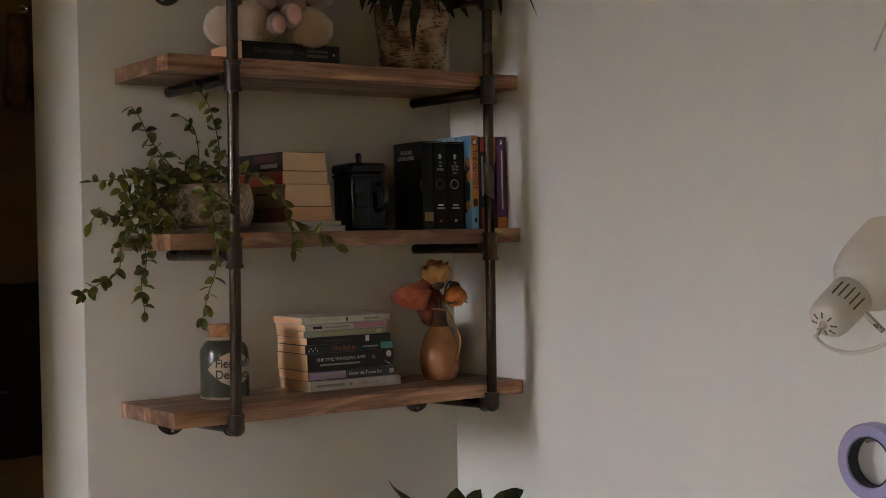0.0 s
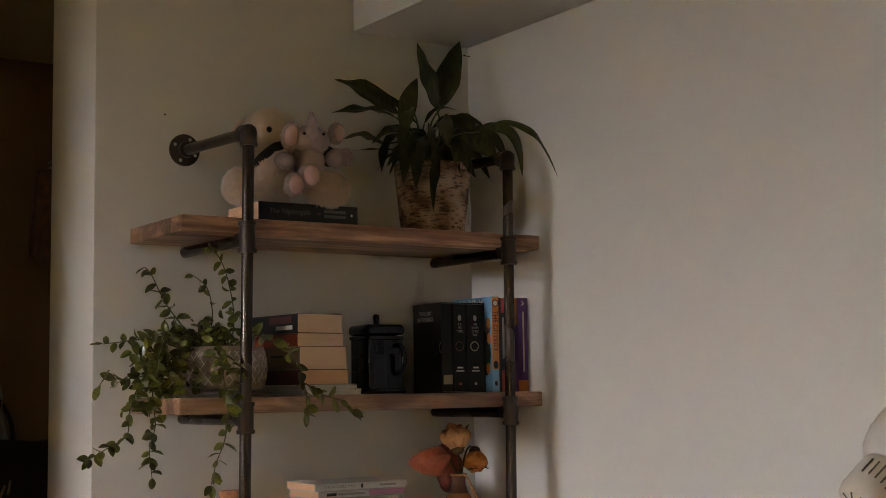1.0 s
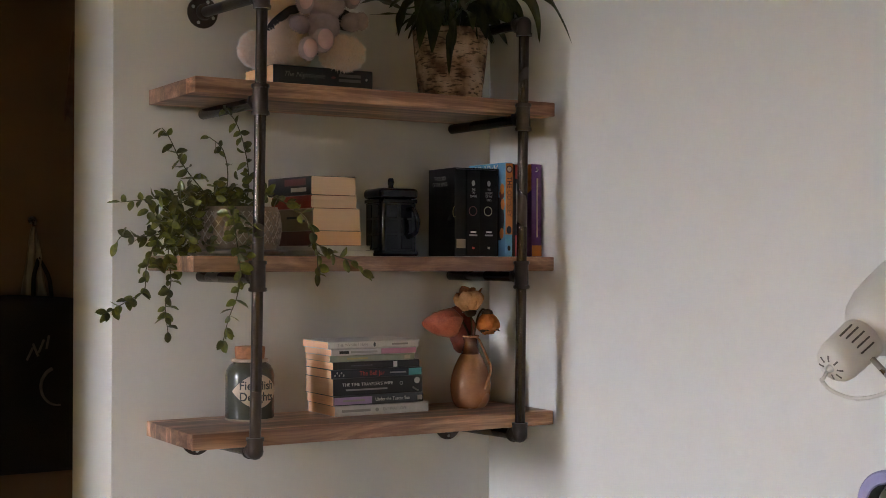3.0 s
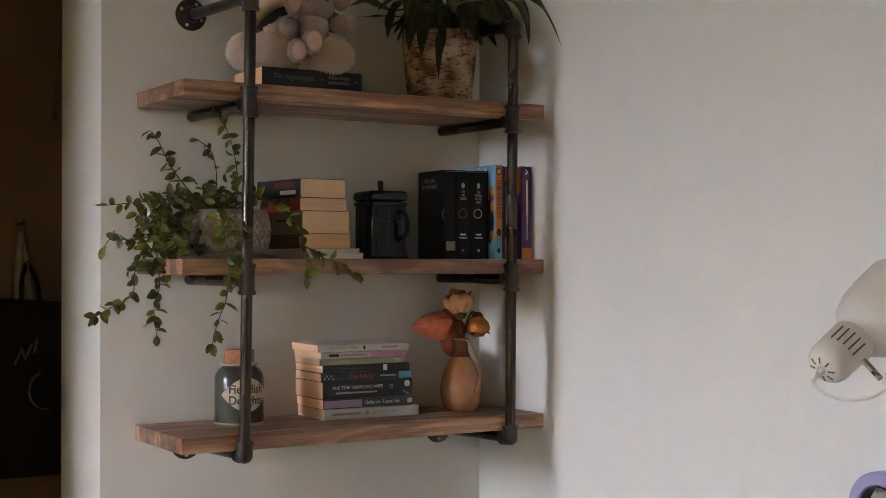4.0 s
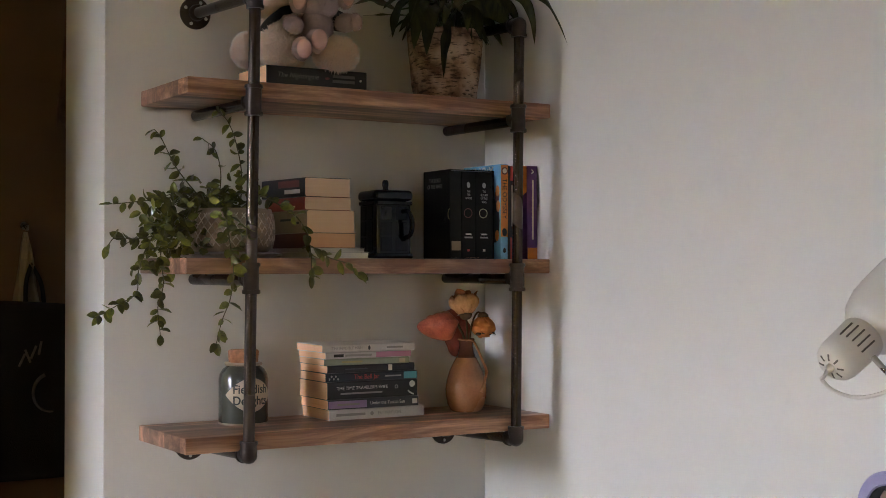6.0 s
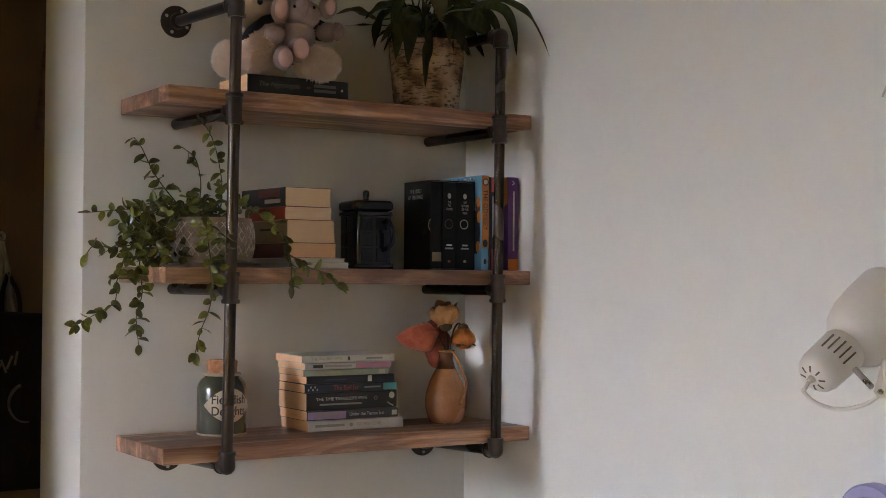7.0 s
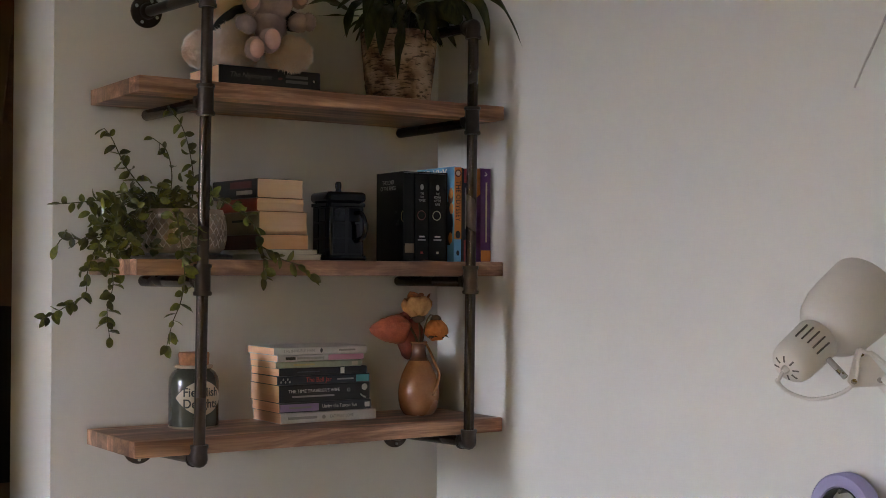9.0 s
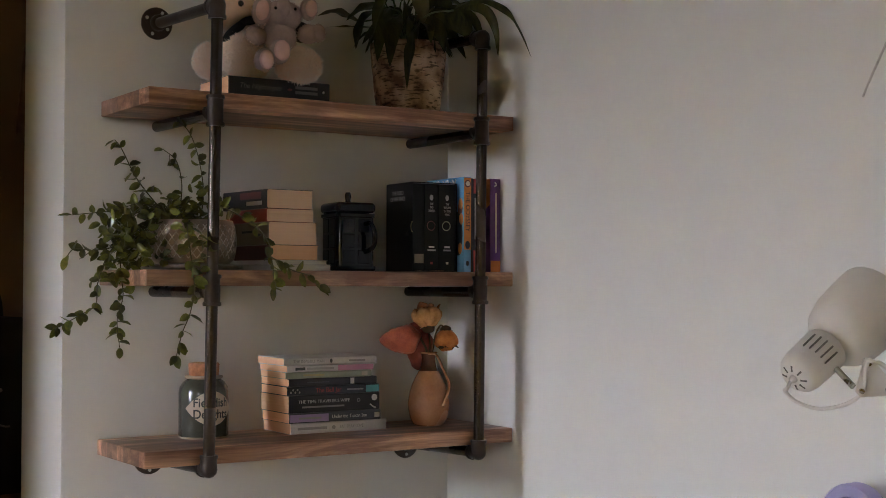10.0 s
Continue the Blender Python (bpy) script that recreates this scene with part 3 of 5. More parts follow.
part("emblem", ball((0.022, -0.0001, 0.026), (0.006, 0.0005, 0.003), sub=1), INK_RED_DIM, b)


# boxed set: slipcase and three books in it
def boxed_set():
    g = "boxed set of black novels"
    W, D, H, t = 0.1110, 0.118, 0.193, 0.0022
    m = pose(-0.2225, -0.2035, 1.5595, 0, 0, -2.0)
    case = empty("slipcase", m, "black card slipcase holding three novels", "slipcase")
    bm = box(0, t, 0, D, 0, H)
    box(W - t, W, 0, D, 0, H, bm=bm)
    box(t, W - t, D - t, D, 0, H, bm=bm)
    box(t, W - t, 0, D - t, 0, t, bm=bm)
    box(t, W - t, 0, D - t, H - t, H, bm=bm)
    part("case", bm, C_BOX, case, smooth=0)
    side = Matrix.Translation((-0.0004, D * 0.56, H * 0.885)) @ pose(0, 0, 0, 90, 0, -90)
    text_mesh("THE LORD", 0.0125, 0.050, INK_DIM, case, side)
    text_mesh("OF THE RINGS", 0.0125, 0.066, INK_DIM, case, Matrix.Translation((0, 0, -0.0130)) @ side)
    arc = [(-0.0006, 0.006 - 0.011 * math.cos(a) + 0.006, H * 0.50 + 0.011 * math.sin(a)) for a in [math.pi * (0.5 + k / 12) for k in range(13)]]
    part("thumb_notch", tube([(p[0], 0.0005 + abs(p[1] - 0.012) * 0.6, p[2]) for p in arc], 0.0008, 6), INK_GOLD, case, "pale worn edge of the thumb notch")
    x = t + 0.0004
    for i, w in enumerate((0.0270, 0.0340, 0.0440)):
        bk = book(m @ pose(x, 0.0010 + 0.0015 * (i == 0), t + 0.094, 0, 90, 0), 0.187, 0.108, w, C_BOX, "black novel with a ring emblem on its spine", g, seed=40 + i)
        if i:
            ring = part("ring_emblem", lathe([(0.0088, 0), (0.0092, 0.0005), (0.0102, 0.0005), (0.0106, 0)], 28), (INK_RING if i != 1 else INK_RED_DIM), bk, "thin printed ring")
            ring.matrix_basis = Matrix.Translation((-0.003, -0.0002, w / 2 - 0.001 * i)) @ SPINE
            turned = Matrix(((0, -1, 0, 0), (0, 0, -1, -0.0007), (1, 0, 0, 0), (0, 0, 0, 1)))
            for q, word in enumerate(("THE", "TWO", "TOWERS") if i == 1 else ("THE", "RETURN", "OF THE", "KING")):
                text_mesh(word, 0.0075, 0.0028 * len(word), INK_DIM, bk, Matrix.Translation((-0.050 + 0.0075 * q, 0, w / 2)) @ turned)
            bar(bk, 0.041, 0.0445, w / 2 - 0.007, w / 2 + 0.007, INK_WHITE if i else INK_DIM)
            bar(bk, 0.048, 0.0515, w / 2 - 0.010, w / 2 + 0.010, INK_DIM)
            part("emblem", ball((-0.064, -0.0001, w / 2), (0.0065, 0.0005, 0.0045), sub=2), INK_DIM, bk)
            bar(bk, 0.075, 0.080, w / 2 - 0.003, w / 2 + 0.003, INK_RED if i == 1 else INK_CREAM)
        if i == 0:
            bar(bk, 0.058, 0.078, 0.003, 0.0255, C_TAN, name="sticker")
        x += w + 0.0004


boxed_set()


def upright(x, y, L, W, T, mat, label, seed):
    return book(pose(x, y, 1.5597 + L / 2, 0, 90, 0), L, W, T, mat, label, "books standing beside the boxed set", seed=seed)


b = upright(-0.1035, -0.222, 0.207, 0.150, 0.0195, C_BLUE, "blue and orange illustrated novel standing upright", 51)
part("spine_panel", box(-0.102, 0.055, -0.0005, 0.0002, 0.0008, 0.0188), INK_ORANGE, b, "orange spine panel", smooth=0)
spine_text(b, "THE ODYSSEY", -0.028, 0.0098, 0.0165, 0.088, C_NAVY)
part("emblem", lathe([(0, 0.0006), (0.0082, 0.0006), (0.0082, 0)], 20), C_MAROON, b).matrix_basis = Matrix.Translation((-0.089, -0.0006, 0.0098)) @ SPINE
part("emblem", lathe([(0, 0.0008), (0.0055, 0.0008), (0.0055, 0)], 20), INK_CREAM, b).matrix_basis = Matrix.Translation((-0.089, -0.0006, 0.0098)) @ SPINE
part("emblem", ball((0.045, -0.0006, 0.0098), (0.009, 0.0006, 0.0065), sub=2), C_NAVY, b)
part("emblem", ball((0.085, -0.0004, 0.0098), (0.006, 0.0005, 0.004), sub=2), C_NAVY, b)
# cover picture on the side that faces the room: pale script over dark and orange shapes
for k in range(5):
    part("script", tube(spline([(-0.099 + 0.004 * (k % 2), 0.03 + k * 0.019, -0.0004), (-0.090, 0.038 + k * 0.019, -0.0004), (-0.099, 0.044 + k * 0.019, -0.0004)], 5), 0.0018, 6), INK_WHITE, b)
for x, y in ((-0.045, 0.012), (-0.012, 0.010), (0.052, 0.014)):
    part("cover_shape", ball((x, y, -0.0004), (0.013, 0.008, 0.0006), sub=2), INK_ORANGE, b)
part("cover_shape", ball((0.02, 0.022, -0.0002), (0.05, 0.018, 0.0005), sub=2), C_NAVY, b)
part("cover_shape", ball((-0.035, 0.014, -0.0002), (0.014, 0.010, 0.0005), sub=2), C_MAROON, b)
b = upright(-0.0835, -0.219, 0.205, 0.135, 0.0065, C_BLACK, "thin black paperback standing upright", 52)
b = upright(-0.0765, -0.218, 0.204, 0.130, 0.030, C_NAVY, "navy blue paperback standing upright", 53)
bar(b, -0.060, 0.030, 0.004, 0.0085, INK_DIM)
bar(b, 0.055, 0.1015, 0.0015, 0.0285, INK_RED, y=-0.0006, name="panel")
bar(b, -0.1015, -0.070, 0.0015, 0.0285, INK_RED, y=-0.0006, name="panel")
b = upright(-0.0335, -0.222, 0.206, 0.130, 0.0285, C_PURPLE, "purple and orange paperback standing against the wall", 54)
bar(b, -0.072, 0.060, 0.0135, 0.0175, INK_CREAM)
bar(b, 0.078, 0.1025, 0.0015, 0.0275, INK_ORANGE, y=-0.0007, name="panel")
bm = bmesh.new()
for zz in (-0.0008, 0.0003):
    bm.faces.new([bm.verts.new(q) for q in ((-0.1025, 0.001, zz), (-0.1025, 0.060, zz), (-0.015, 0.060, zz), (-0.045, 0.001, zz))])
part("cover_panel", bm, INK_ORANGE, b, "orange corner of the front cover", smooth=0)
part("emblem", tube(spline([(-0.095, -0.0004, 0.012), (-0.090, -0.0004, 0.017), (-0.086, -0.0004, 0.011)], 4), 0.0012, 6), INK_WHITE, b)

# ---------------------------------------------------------------- pots and vessels
GREEN_GLAZE = material("grey_green_glaze", (0.058, 0.058, 0.041), rough=0.24, vary=0.25, scale=14, bump=0.1, bump_scale=60, coat=0.4)
RAW_CLAY = material("bare_stoneware", (0.42, 0.32, 0.23), rough=0.7, vary=0.12, scale=40)
CORK = material("cork", (0.40, 0.17, 0.075), rough=0.9, vary=0.35, scale=90, bump=0.7, bump_scale=300)
LABEL = material("jar_label", (0.55, 0.44, 0.33), rough=0.5, vary=0.10, scale=25)
TERRACOTTA = material("peach_glaze", (0.45, 0.205, 0.092), rough=0.26, vary=0.14, scale=16, second=(0.31, 0.130, 0.058), coat=0.3)
BROWN_GLAZE = material("brown_drip_glaze", (0.12, 0.045, 0.022), rough=0.2, vary=0.3, scale=25, coat=0.5)
COBALT = material("cobalt_glaze", (0.003, 0.0045, 0.013), rough=0.10, vary=0.3, scale=10, spec=0.32)
COBALT_DEEP = material("cobalt_panel", (0.002, 0.003, 0.008), rough=0.10, vary=0.3, scale=10, spec=0.25)
PALE_PANE = material("pale_glazed_pane", (0.008, 0.009, 0.012), rough=0.10, vary=0.2, scale=30, spec=0.3)
GLASS = material("mercury_glass", (0.37, 0.28, 0.215), rough=0.34, metal=0.35, vary=0.35, scale=35, coat=0.15)
GLASS_NET = material("glass_ridge", (0.64, 0.56, 0.49), rough=0.28, metal=0.3, vary=0.15, scale=60, coat=0.2)
SILVER = material("tarnished_silver", (0.34, 0.29, 0.26), rough=0.32, metal=0.9, vary=0.3, scale=50)
PETAL_RED = material("dried_petal_red", (0.55, 0.140, 0.062), rough=0.48, vary=0.35, scale=30, second=(0.26, 0.055, 0.028), bump=0.8, bump_scale=120)
# back petals: a darker dried red that also carries the shade of the fold
PETAL_DARK_SHADED = material("dried_petal_dark_shaded", (0.30, 0.060, 0.030), rough=0.7, vary=0.35, scale=45, second=(0.13, 0.026, 0.015), bump=0.8, bump_scale=120)
PETAL_BROWN = material("dried_petal_brown", (0.42, 0.16, 0.045), rough=0.8, vary=0.4, scale=70, second=(0.13, 0.045, 0.016), bump=0.6, bump_scale=140)
PETAL_GOLD = material("dried_petal_gold", (0.74, 0.42, 0.18), rough=0.8, vary=0.3, scale=60, second=(0.48, 0.21, 0.075), bump=0.5, bump_scale=140)
PETAL_ORANGE = material("dried_petal_orange", (0.68, 0.24, 0.045), rough=0.8, vary=0.3, scale=60, second=(0.46, 0.12, 0.02), bump=0.5, bump_scale=140)
DRY_STEM = material("dried_stem", (0.085, 0.05, 0.022), rough=0.85, vary=0.3, scale=60)


def cork_jar():
    root = empty("storage_jar", pose(-0.650, -0.088, 1.2205), "grey-green stoneware jar with cork stopper and printed label", "jar")
    R = 0.0505
    part("body", lathe([(0, 0), (R - 0.004, 0), (R - 0.001, 0.003), (R, 0.007), (R, 0.092), (R - 0.002, 0.102), (R - 0.008, 0.112), (R - 0.016, 0.118), (R - 0.018, 0.1215), (R - 0.024, 0.122), (R - 0.024, 0.10), (0, 0.10)], 56), GREEN_GLAZE, root)
    part("foot", lathe([(R - 0.002, 0.0), (R + 0.0003, 0.0010), (R + 0.0003, 0.0040), (R - 0.002, 0.0050)], 56), RAW_CLAY, root, "bare stoneware foot ring")
    part("lip", lathe([(R - 0.022, 0.119), (R - 0.013, 0.1195), (R - 0.0115, 0.1225), (R - 0.013, 0.1255), (R - 0.022, 0.126)], 48), RAW_CLAY, root, "bare stoneware lip")
    part("stopper", lathe([(0, 0.118), (0.0295, 0.118), (0.0315, 0.148), (0.0300, 0.151), (0, 0.1515)], 36, wobble=0.02), CORK, root, "natural cork stopper")
    # label: a pointed oval wrapped round the belly
    c, half, h = radians(-94), radians(66), 0.0345

    def wrap(u, v, lift):
        a = c + u * half
        return ((R + lift) * math.cos(a), (R + lift) * math.sin(a), 0.062 + v)

    for lift, grow, mat, nm in ((0.0006, 1.0, INK_BLACK, "label_border"), (0.0011, 0.955, LABEL, "label")):
        bm = bmesh.new()
        N = 36
        grid = []
        for i in range(N + 1):
            u = -1 + 2 * i / N
            w = h * 1.06 * grow * (1 - abs(u) ** 1.75)
            grid.append([bm.verts.new(wrap(u * grow, w * k, lift)) for k in (-1, -0.5, 0, 0.5, 1)])
        for p, q in zip(grid, grid[1:]):
            for k in range(4):
                bm.faces.new((p[k], q[k], q[k + 1], p[k + 1]))
        bmesh.ops.remove_doubles(bm, verts=bm.verts, dist=1e-6)
        part(nm, bm, mat, root, "cream pointed-oval label" if nm == "label" else "")
    for body, v, s, wdt in (("Fiendish", 0.0110, 0.025, 0.074), ("Delights", -0.0120, 0.025, 0.074)):
        t = text_mesh(body, s, wdt, INK_BLACK, root, Matrix(), "lettering", "black printed lettering", 0.0004)
        for vert in t.data.vertices:
            x, y, z = vert.co
            a = c + x / R
            vert.co = ((R + 0.0014 + z) * math.cos(a), (R + 0.0014 + z) * math.sin(a), 0.062 + v + y)


cork_jar()


def bud_vase():
    root = empty("vase", pose(-0.1300, -0.123, 1.2205), "peach-glazed stoneware jug vase with glossy brown neck", "vase")
    prof = [(0, 0), (0.029, 0), (0.0345, 0.003), (0.0415, 0.016), (0.0455, 0.034), (0.0463, 0.050), (0.0435, 0.070), (0.0375, 0.090), (0.0290, 0.108), (0.0222, 0.120)]
    part("body", lathe(prof, 48), TERRACOTTA, root)
    part("neck", lathe([(0.0226, 0.1185), (0.0190, 0.128), (0.0163, 0.139), (0.0155, 0.148), (0.0172, 0.156), (0.0188, 0.160), (0.0176, 0.1615), (0.0150, 0.158), (0.0130, 0.140), (0.0120, 0.120), (0, 0.118)], 40), BROWN_GLAZE, root, "glossy brown glazed neck")
    part("lip", lathe([(0.0168, 0.1595), (0.0185, 0.1618), (0.0196, 0.1600), (0.0180, 0.1580)], 40), TERRACOTTA, root)
    pts = spline([(-0.012, -0.016, 0.159), (0.003, -0.021, 0.158), (0.010, -0.026, 0.146), (0.018, -0.035, 0.120), (0.026, -0.040, 0.098), (0.027, -0.0415, 0.086), (0.018, -0.0455, 0.064), (0.008, -0.0475, 0.044)], 6)
    part("handle", tube(pts, 0.0024, 8, taper=1.5), TERRACOTTA, root, "thin bent clay handle")
    return root


bud_vase()


def petal(bm, base, out, up, length, width, cup, curl):
    """One cupped petal, 5 by 4 quads, in the frame of out and up."""
    out, up = Vector(out).normalized(), Vector(up).normalized()
    side = out.cross(up).normalized()
    grid = []
    for i in range(6):
        t = i / 5
        w = width * math.sin(math.pi * (0.12 + 0.80 * t)) ** 0.8
        row = []
        for k in range(5):
            s = -1 + k / 2
            p = Vector(base) + up * (length * t) + out * (cup * math.sin(math.pi * t * 0.75) + curl * t * t * t) + side * (w * s) - out * (0.55 * w * s * s) + out * (0.0012 + 0.0022 * t * t) * noise.noise((s * 2.5 + base[0] * 900, t * 5, out.x * 7)) + up * 0.0035 * t * noise.noise((s * 3 + base[1] * 700, 3, out.y * 9))
            row.append(bm.verts.new(p))
        grid.append(row)
    for a, b in zip(grid, grid[1:]):
        for k in range(4):
            bm.faces.new((a[k], a[k + 1], b[k + 1], b[k]))


def rose(name, m, size, mat, label, open_=1.0, stem=None, flare=0.11):
    root = empty(name, m, label, "flower", "dried flowers in the vase")
    for ring, (n, rr, ln, cup) in enumerate(((3, 0.10, 0.95, 0.25), (5, 0.24, 0.92, 0.42), (6, 0.36, 0.82, 0.62 * open_))):
        for i in range(n):
            a = i * 2 * math.pi / n + ring * 0.7
            o = Vector((math.cos(a), math.sin(a), 0))
            bm = bmesh.new()
            petal(bm, o * size * rr * 0.45, o, (o.x * 0.12 * ring, o.y * 0.12 * ring, 1), size * ln, size * 0.44, size * cup * 0.62, size * (flare * ring - 0.30))
            pt = part("petal", bm, mat, root)
            so = pt.modifiers.new("thickness", "SOLIDIFY")
            so.thickness = 0.0007
    # shrivelled brown rim at the mouth of the bloom
    for i in range(9):
        a = i * 2 * math.pi / 9
        o = Vector((math.cos(a), math.sin(a), 0))
        bm = bmesh.new()
        petal(bm, o * size * (0.24 + 0.10 * (i % 3)) + Vector((0, 0, size * (0.70 + 0.05 * (i % 2)))), o, (o.x * 0.5 * (i % 3 - 1), o.y * 0.5 * (i % 3 - 1), 1), size * (0.20 + 0.06 * (i % 3)) * (1.0 if flare > 0.1 else 0.45), size * (0.25 if flare > 0.1 else 0.17), size * 0.03, size * (0.02 - 0.08 * (i % 2)))
        part("petal", bm, PETAL_BROWN if flare > 0.1 else DRY_STEM, root).modifiers.new("thickness", "SOLIDIFY").thickness = 0.0007
    bm = ball((0, 0, 0), (size * 0.26, size * 0.26, size * 0.2), sub=2)
    for i in range(5):
        a = i * 1.256
        petal(bm, (0, 0, 0), (math.cos(a), math.sin(a), 0), (math.cos(a) * 0.9, math.sin(a) * 0.9, 0.1), size * 0.5, size * 0.10, 0.001, -size * 0.2)
    part("sepals", bm, DRY_STEM, root)
    if stem:
        inv = m.inverted()
        part("stem", tube([inv @ Vector(p) for p in spline(stem, 8)], 0.0021, 8), DRY_STEM, root)
    return root


mouth = (-0.130, -0.123, 1.352)
rose("dried_rose", pose(-0.132, -0.125, 1.434, -14, 6, 20), 0.054, PETAL_GOLD, "dried golden cream rose on a brown stem", 1.0, [mouth, (-0.128, -0.124, 1.40), (-0.132, -0.125, 1.436)])
rose("dried_rose", pose(-0.087, -0.126, 1.431, 176, 6, 40), 0.050, PETAL_ORANGE, "small drooping dried orange rose", 0.85, [(-0.126, -0.124, 1.35), (-0.116, -0.126, 1.415), (-0.102, -0.127, 1.440), (-0.088, -0.126, 1.433)], 0.06)


def papery_petal(root, start, end, low, high, bulge, back, seed, mat=None):
    """Folded papery blade from start to end, in (across, up) of the side it turns to the room; low and high: its half widths below and above the axis."""
    right, up, out = Vector((0.838, -0.545, 0)), Vector((0, 0, 1)), Vector((-0.545, -0.838, 0))
    bm = bmesh.new()
    N, K = 16, 14
    a, b = Vector(start), Vector(end)
    ax = (b - a).normalized()
    nx = Vector((-ax.y, ax.x))
    grid = []
    for i in range(N + 1):
        t = i / N
        w = (0.34 + 0.66 * math.sin(math.pi * 0.5 * min(1, t * 1.4)) ** 0.9) * (1 - max(0, (t - 0.72) / 0.28) ** 2.2 * 0.75)
        row = []
        for k in range(K + 1):
            v = -1 + 2 * k / K
            q = a + (b - a) * t + nx * ((low if v < 0 else high) * w * v)
            q += ax * 0.006 * v * v * (1 - 2 * t)
            d = back + bulge * (1 - abs(v) ** 1.7) * w + 0.0035 * noise.noise((t * 5, v * 2, seed)) + 0.0012 * math.sin(v * 15 + 3 * t + seed) * t - 0.010 * max(0, abs(v) - 0.8) * 3 * w
            edge = 0.004 * abs(v) ** 4 * noise.noise((t * 9, v, seed + 5))
            p = right * q.x + up * (q.y + edge) + out * d
            row.append(bm.verts.new(p))
        grid.append(row)
    for r0, r1 in zip(grid, grid[1:]):
        for k in range(K):
            bm.faces.new((r0[k], r0[k + 1], r1[k + 1], r1[k]))
    ob = part("petal", bm, mat or PETAL_RED, root)
    ob.modifiers.new("thickness", "SOLIDIFY").thickness = 0.0010
    return ob


def dried_spathe():
    """A large curled papery bloom leaning out to one side."""
    root = empty("dried_bloom", pose(-0.1508, -0.118, 1.4152), "large folded papery red dried bloom on a stem", "flower", "dried flowers in the vase")
    papery_petal(root, (-0.089, -0.006), (0.004, 0.006), 0.040, 0.026, 0.022, 0.006, 1.0)
    papery_petal(root, (-0.004, -0.074), (0.006, 0.018), 0.028, 0.034, 0.012, -0.022, 4.0, PETAL_DARK_SHADED)
    papery_petal(root, (-0.030, 0.022), (0.006, 0.024), 0.012, 0.012, 0.008, -0.010, 7.0, PETAL_DARK_SHADED)
    part("stem", tube(spline([(0.020, -0.004, -0.066), (0.018, 0.0, -0.03), (0.004, 0.004, 0.0)], 6), 0.0026, 8), DRY_STEM, root)


dried_spathe()


def cobalt_jar():
    root = empty("ceramic_jar", pose(-0.346, -0.140, 1.5597, 0, 0, -4), "glossy dark cobalt ceramic box-shaped jar with lid", "jar")
    h = 0.043
    body = box(-h, h, -h, h, 0, 0.122, 0.011, 6)
    part("body", body, COBALT, root)
    part("plinth", box(-h - 0.002, h + 0.002, -h - 0.002, h + 0.002, 0, 0.011, 0.003, 2), COBALT, root)
    lid = box(-h - 0.003, h + 0.003, -h - 0.003, h + 0.003, 0.1225, 0.1445, 0.009, 5)
    for v in lid.verts:
        if v.co.z > 0.14:
            v.co.z += 0.004 * (1 - max(abs(v.co.x), abs(v.co.y)) / h)
    lid_ob = part("lid", lid, COBALT, root, "domed square cobalt lid")
    kb = lathe([(0, 0.1685), (0.0045, 0.168), (0.0068, 0.164), (0.0068, 0.156), (0.0054, 0.151), (0.0066, 0.1465), (0.0066, 0.142)], 20)
    part("knob", kb, COBALT, lid_ob)
    for face in range(4):
        rot = pose(0, 0, 0, 0, 0, 90 * face)
        for cx in (-0.017, 0.017):
            for r in range(3):
                z0 = 0.016 + r * 0.033
                bm = box(cx - 0.0125, cx + 0.0125, -h - 0.0008, -h + 0.002, z0, z0 + 0.028, 0.0007, 1)
                p = part("panel", bm, PALE_PANE if r == 2 else COBALT_DEEP, root)
                p.matrix_basis = rot
        bm = box(-h * 0.9, h * 0.9, -h - 0.0022, -h + 0.002, 0.1135, 0.1215, 0.001, 1)
        p = part("sign_board", bm, COBALT_DEEP, root)
        p.matrix_basis = rot
    loop = spline([(0.020, -h + 0.002, 0.100), (0.026, -h - 0.018, 0.098), (0.030, -h - 0.028, 0.074), (0.028, -h - 0.022, 0.050), (0.020, -h + 0.002, 0.040)], 8)
    part("handle", tube(loop, 0.0048, 14), COBALT, root, "rounded ceramic handle")


cobalt_jar()


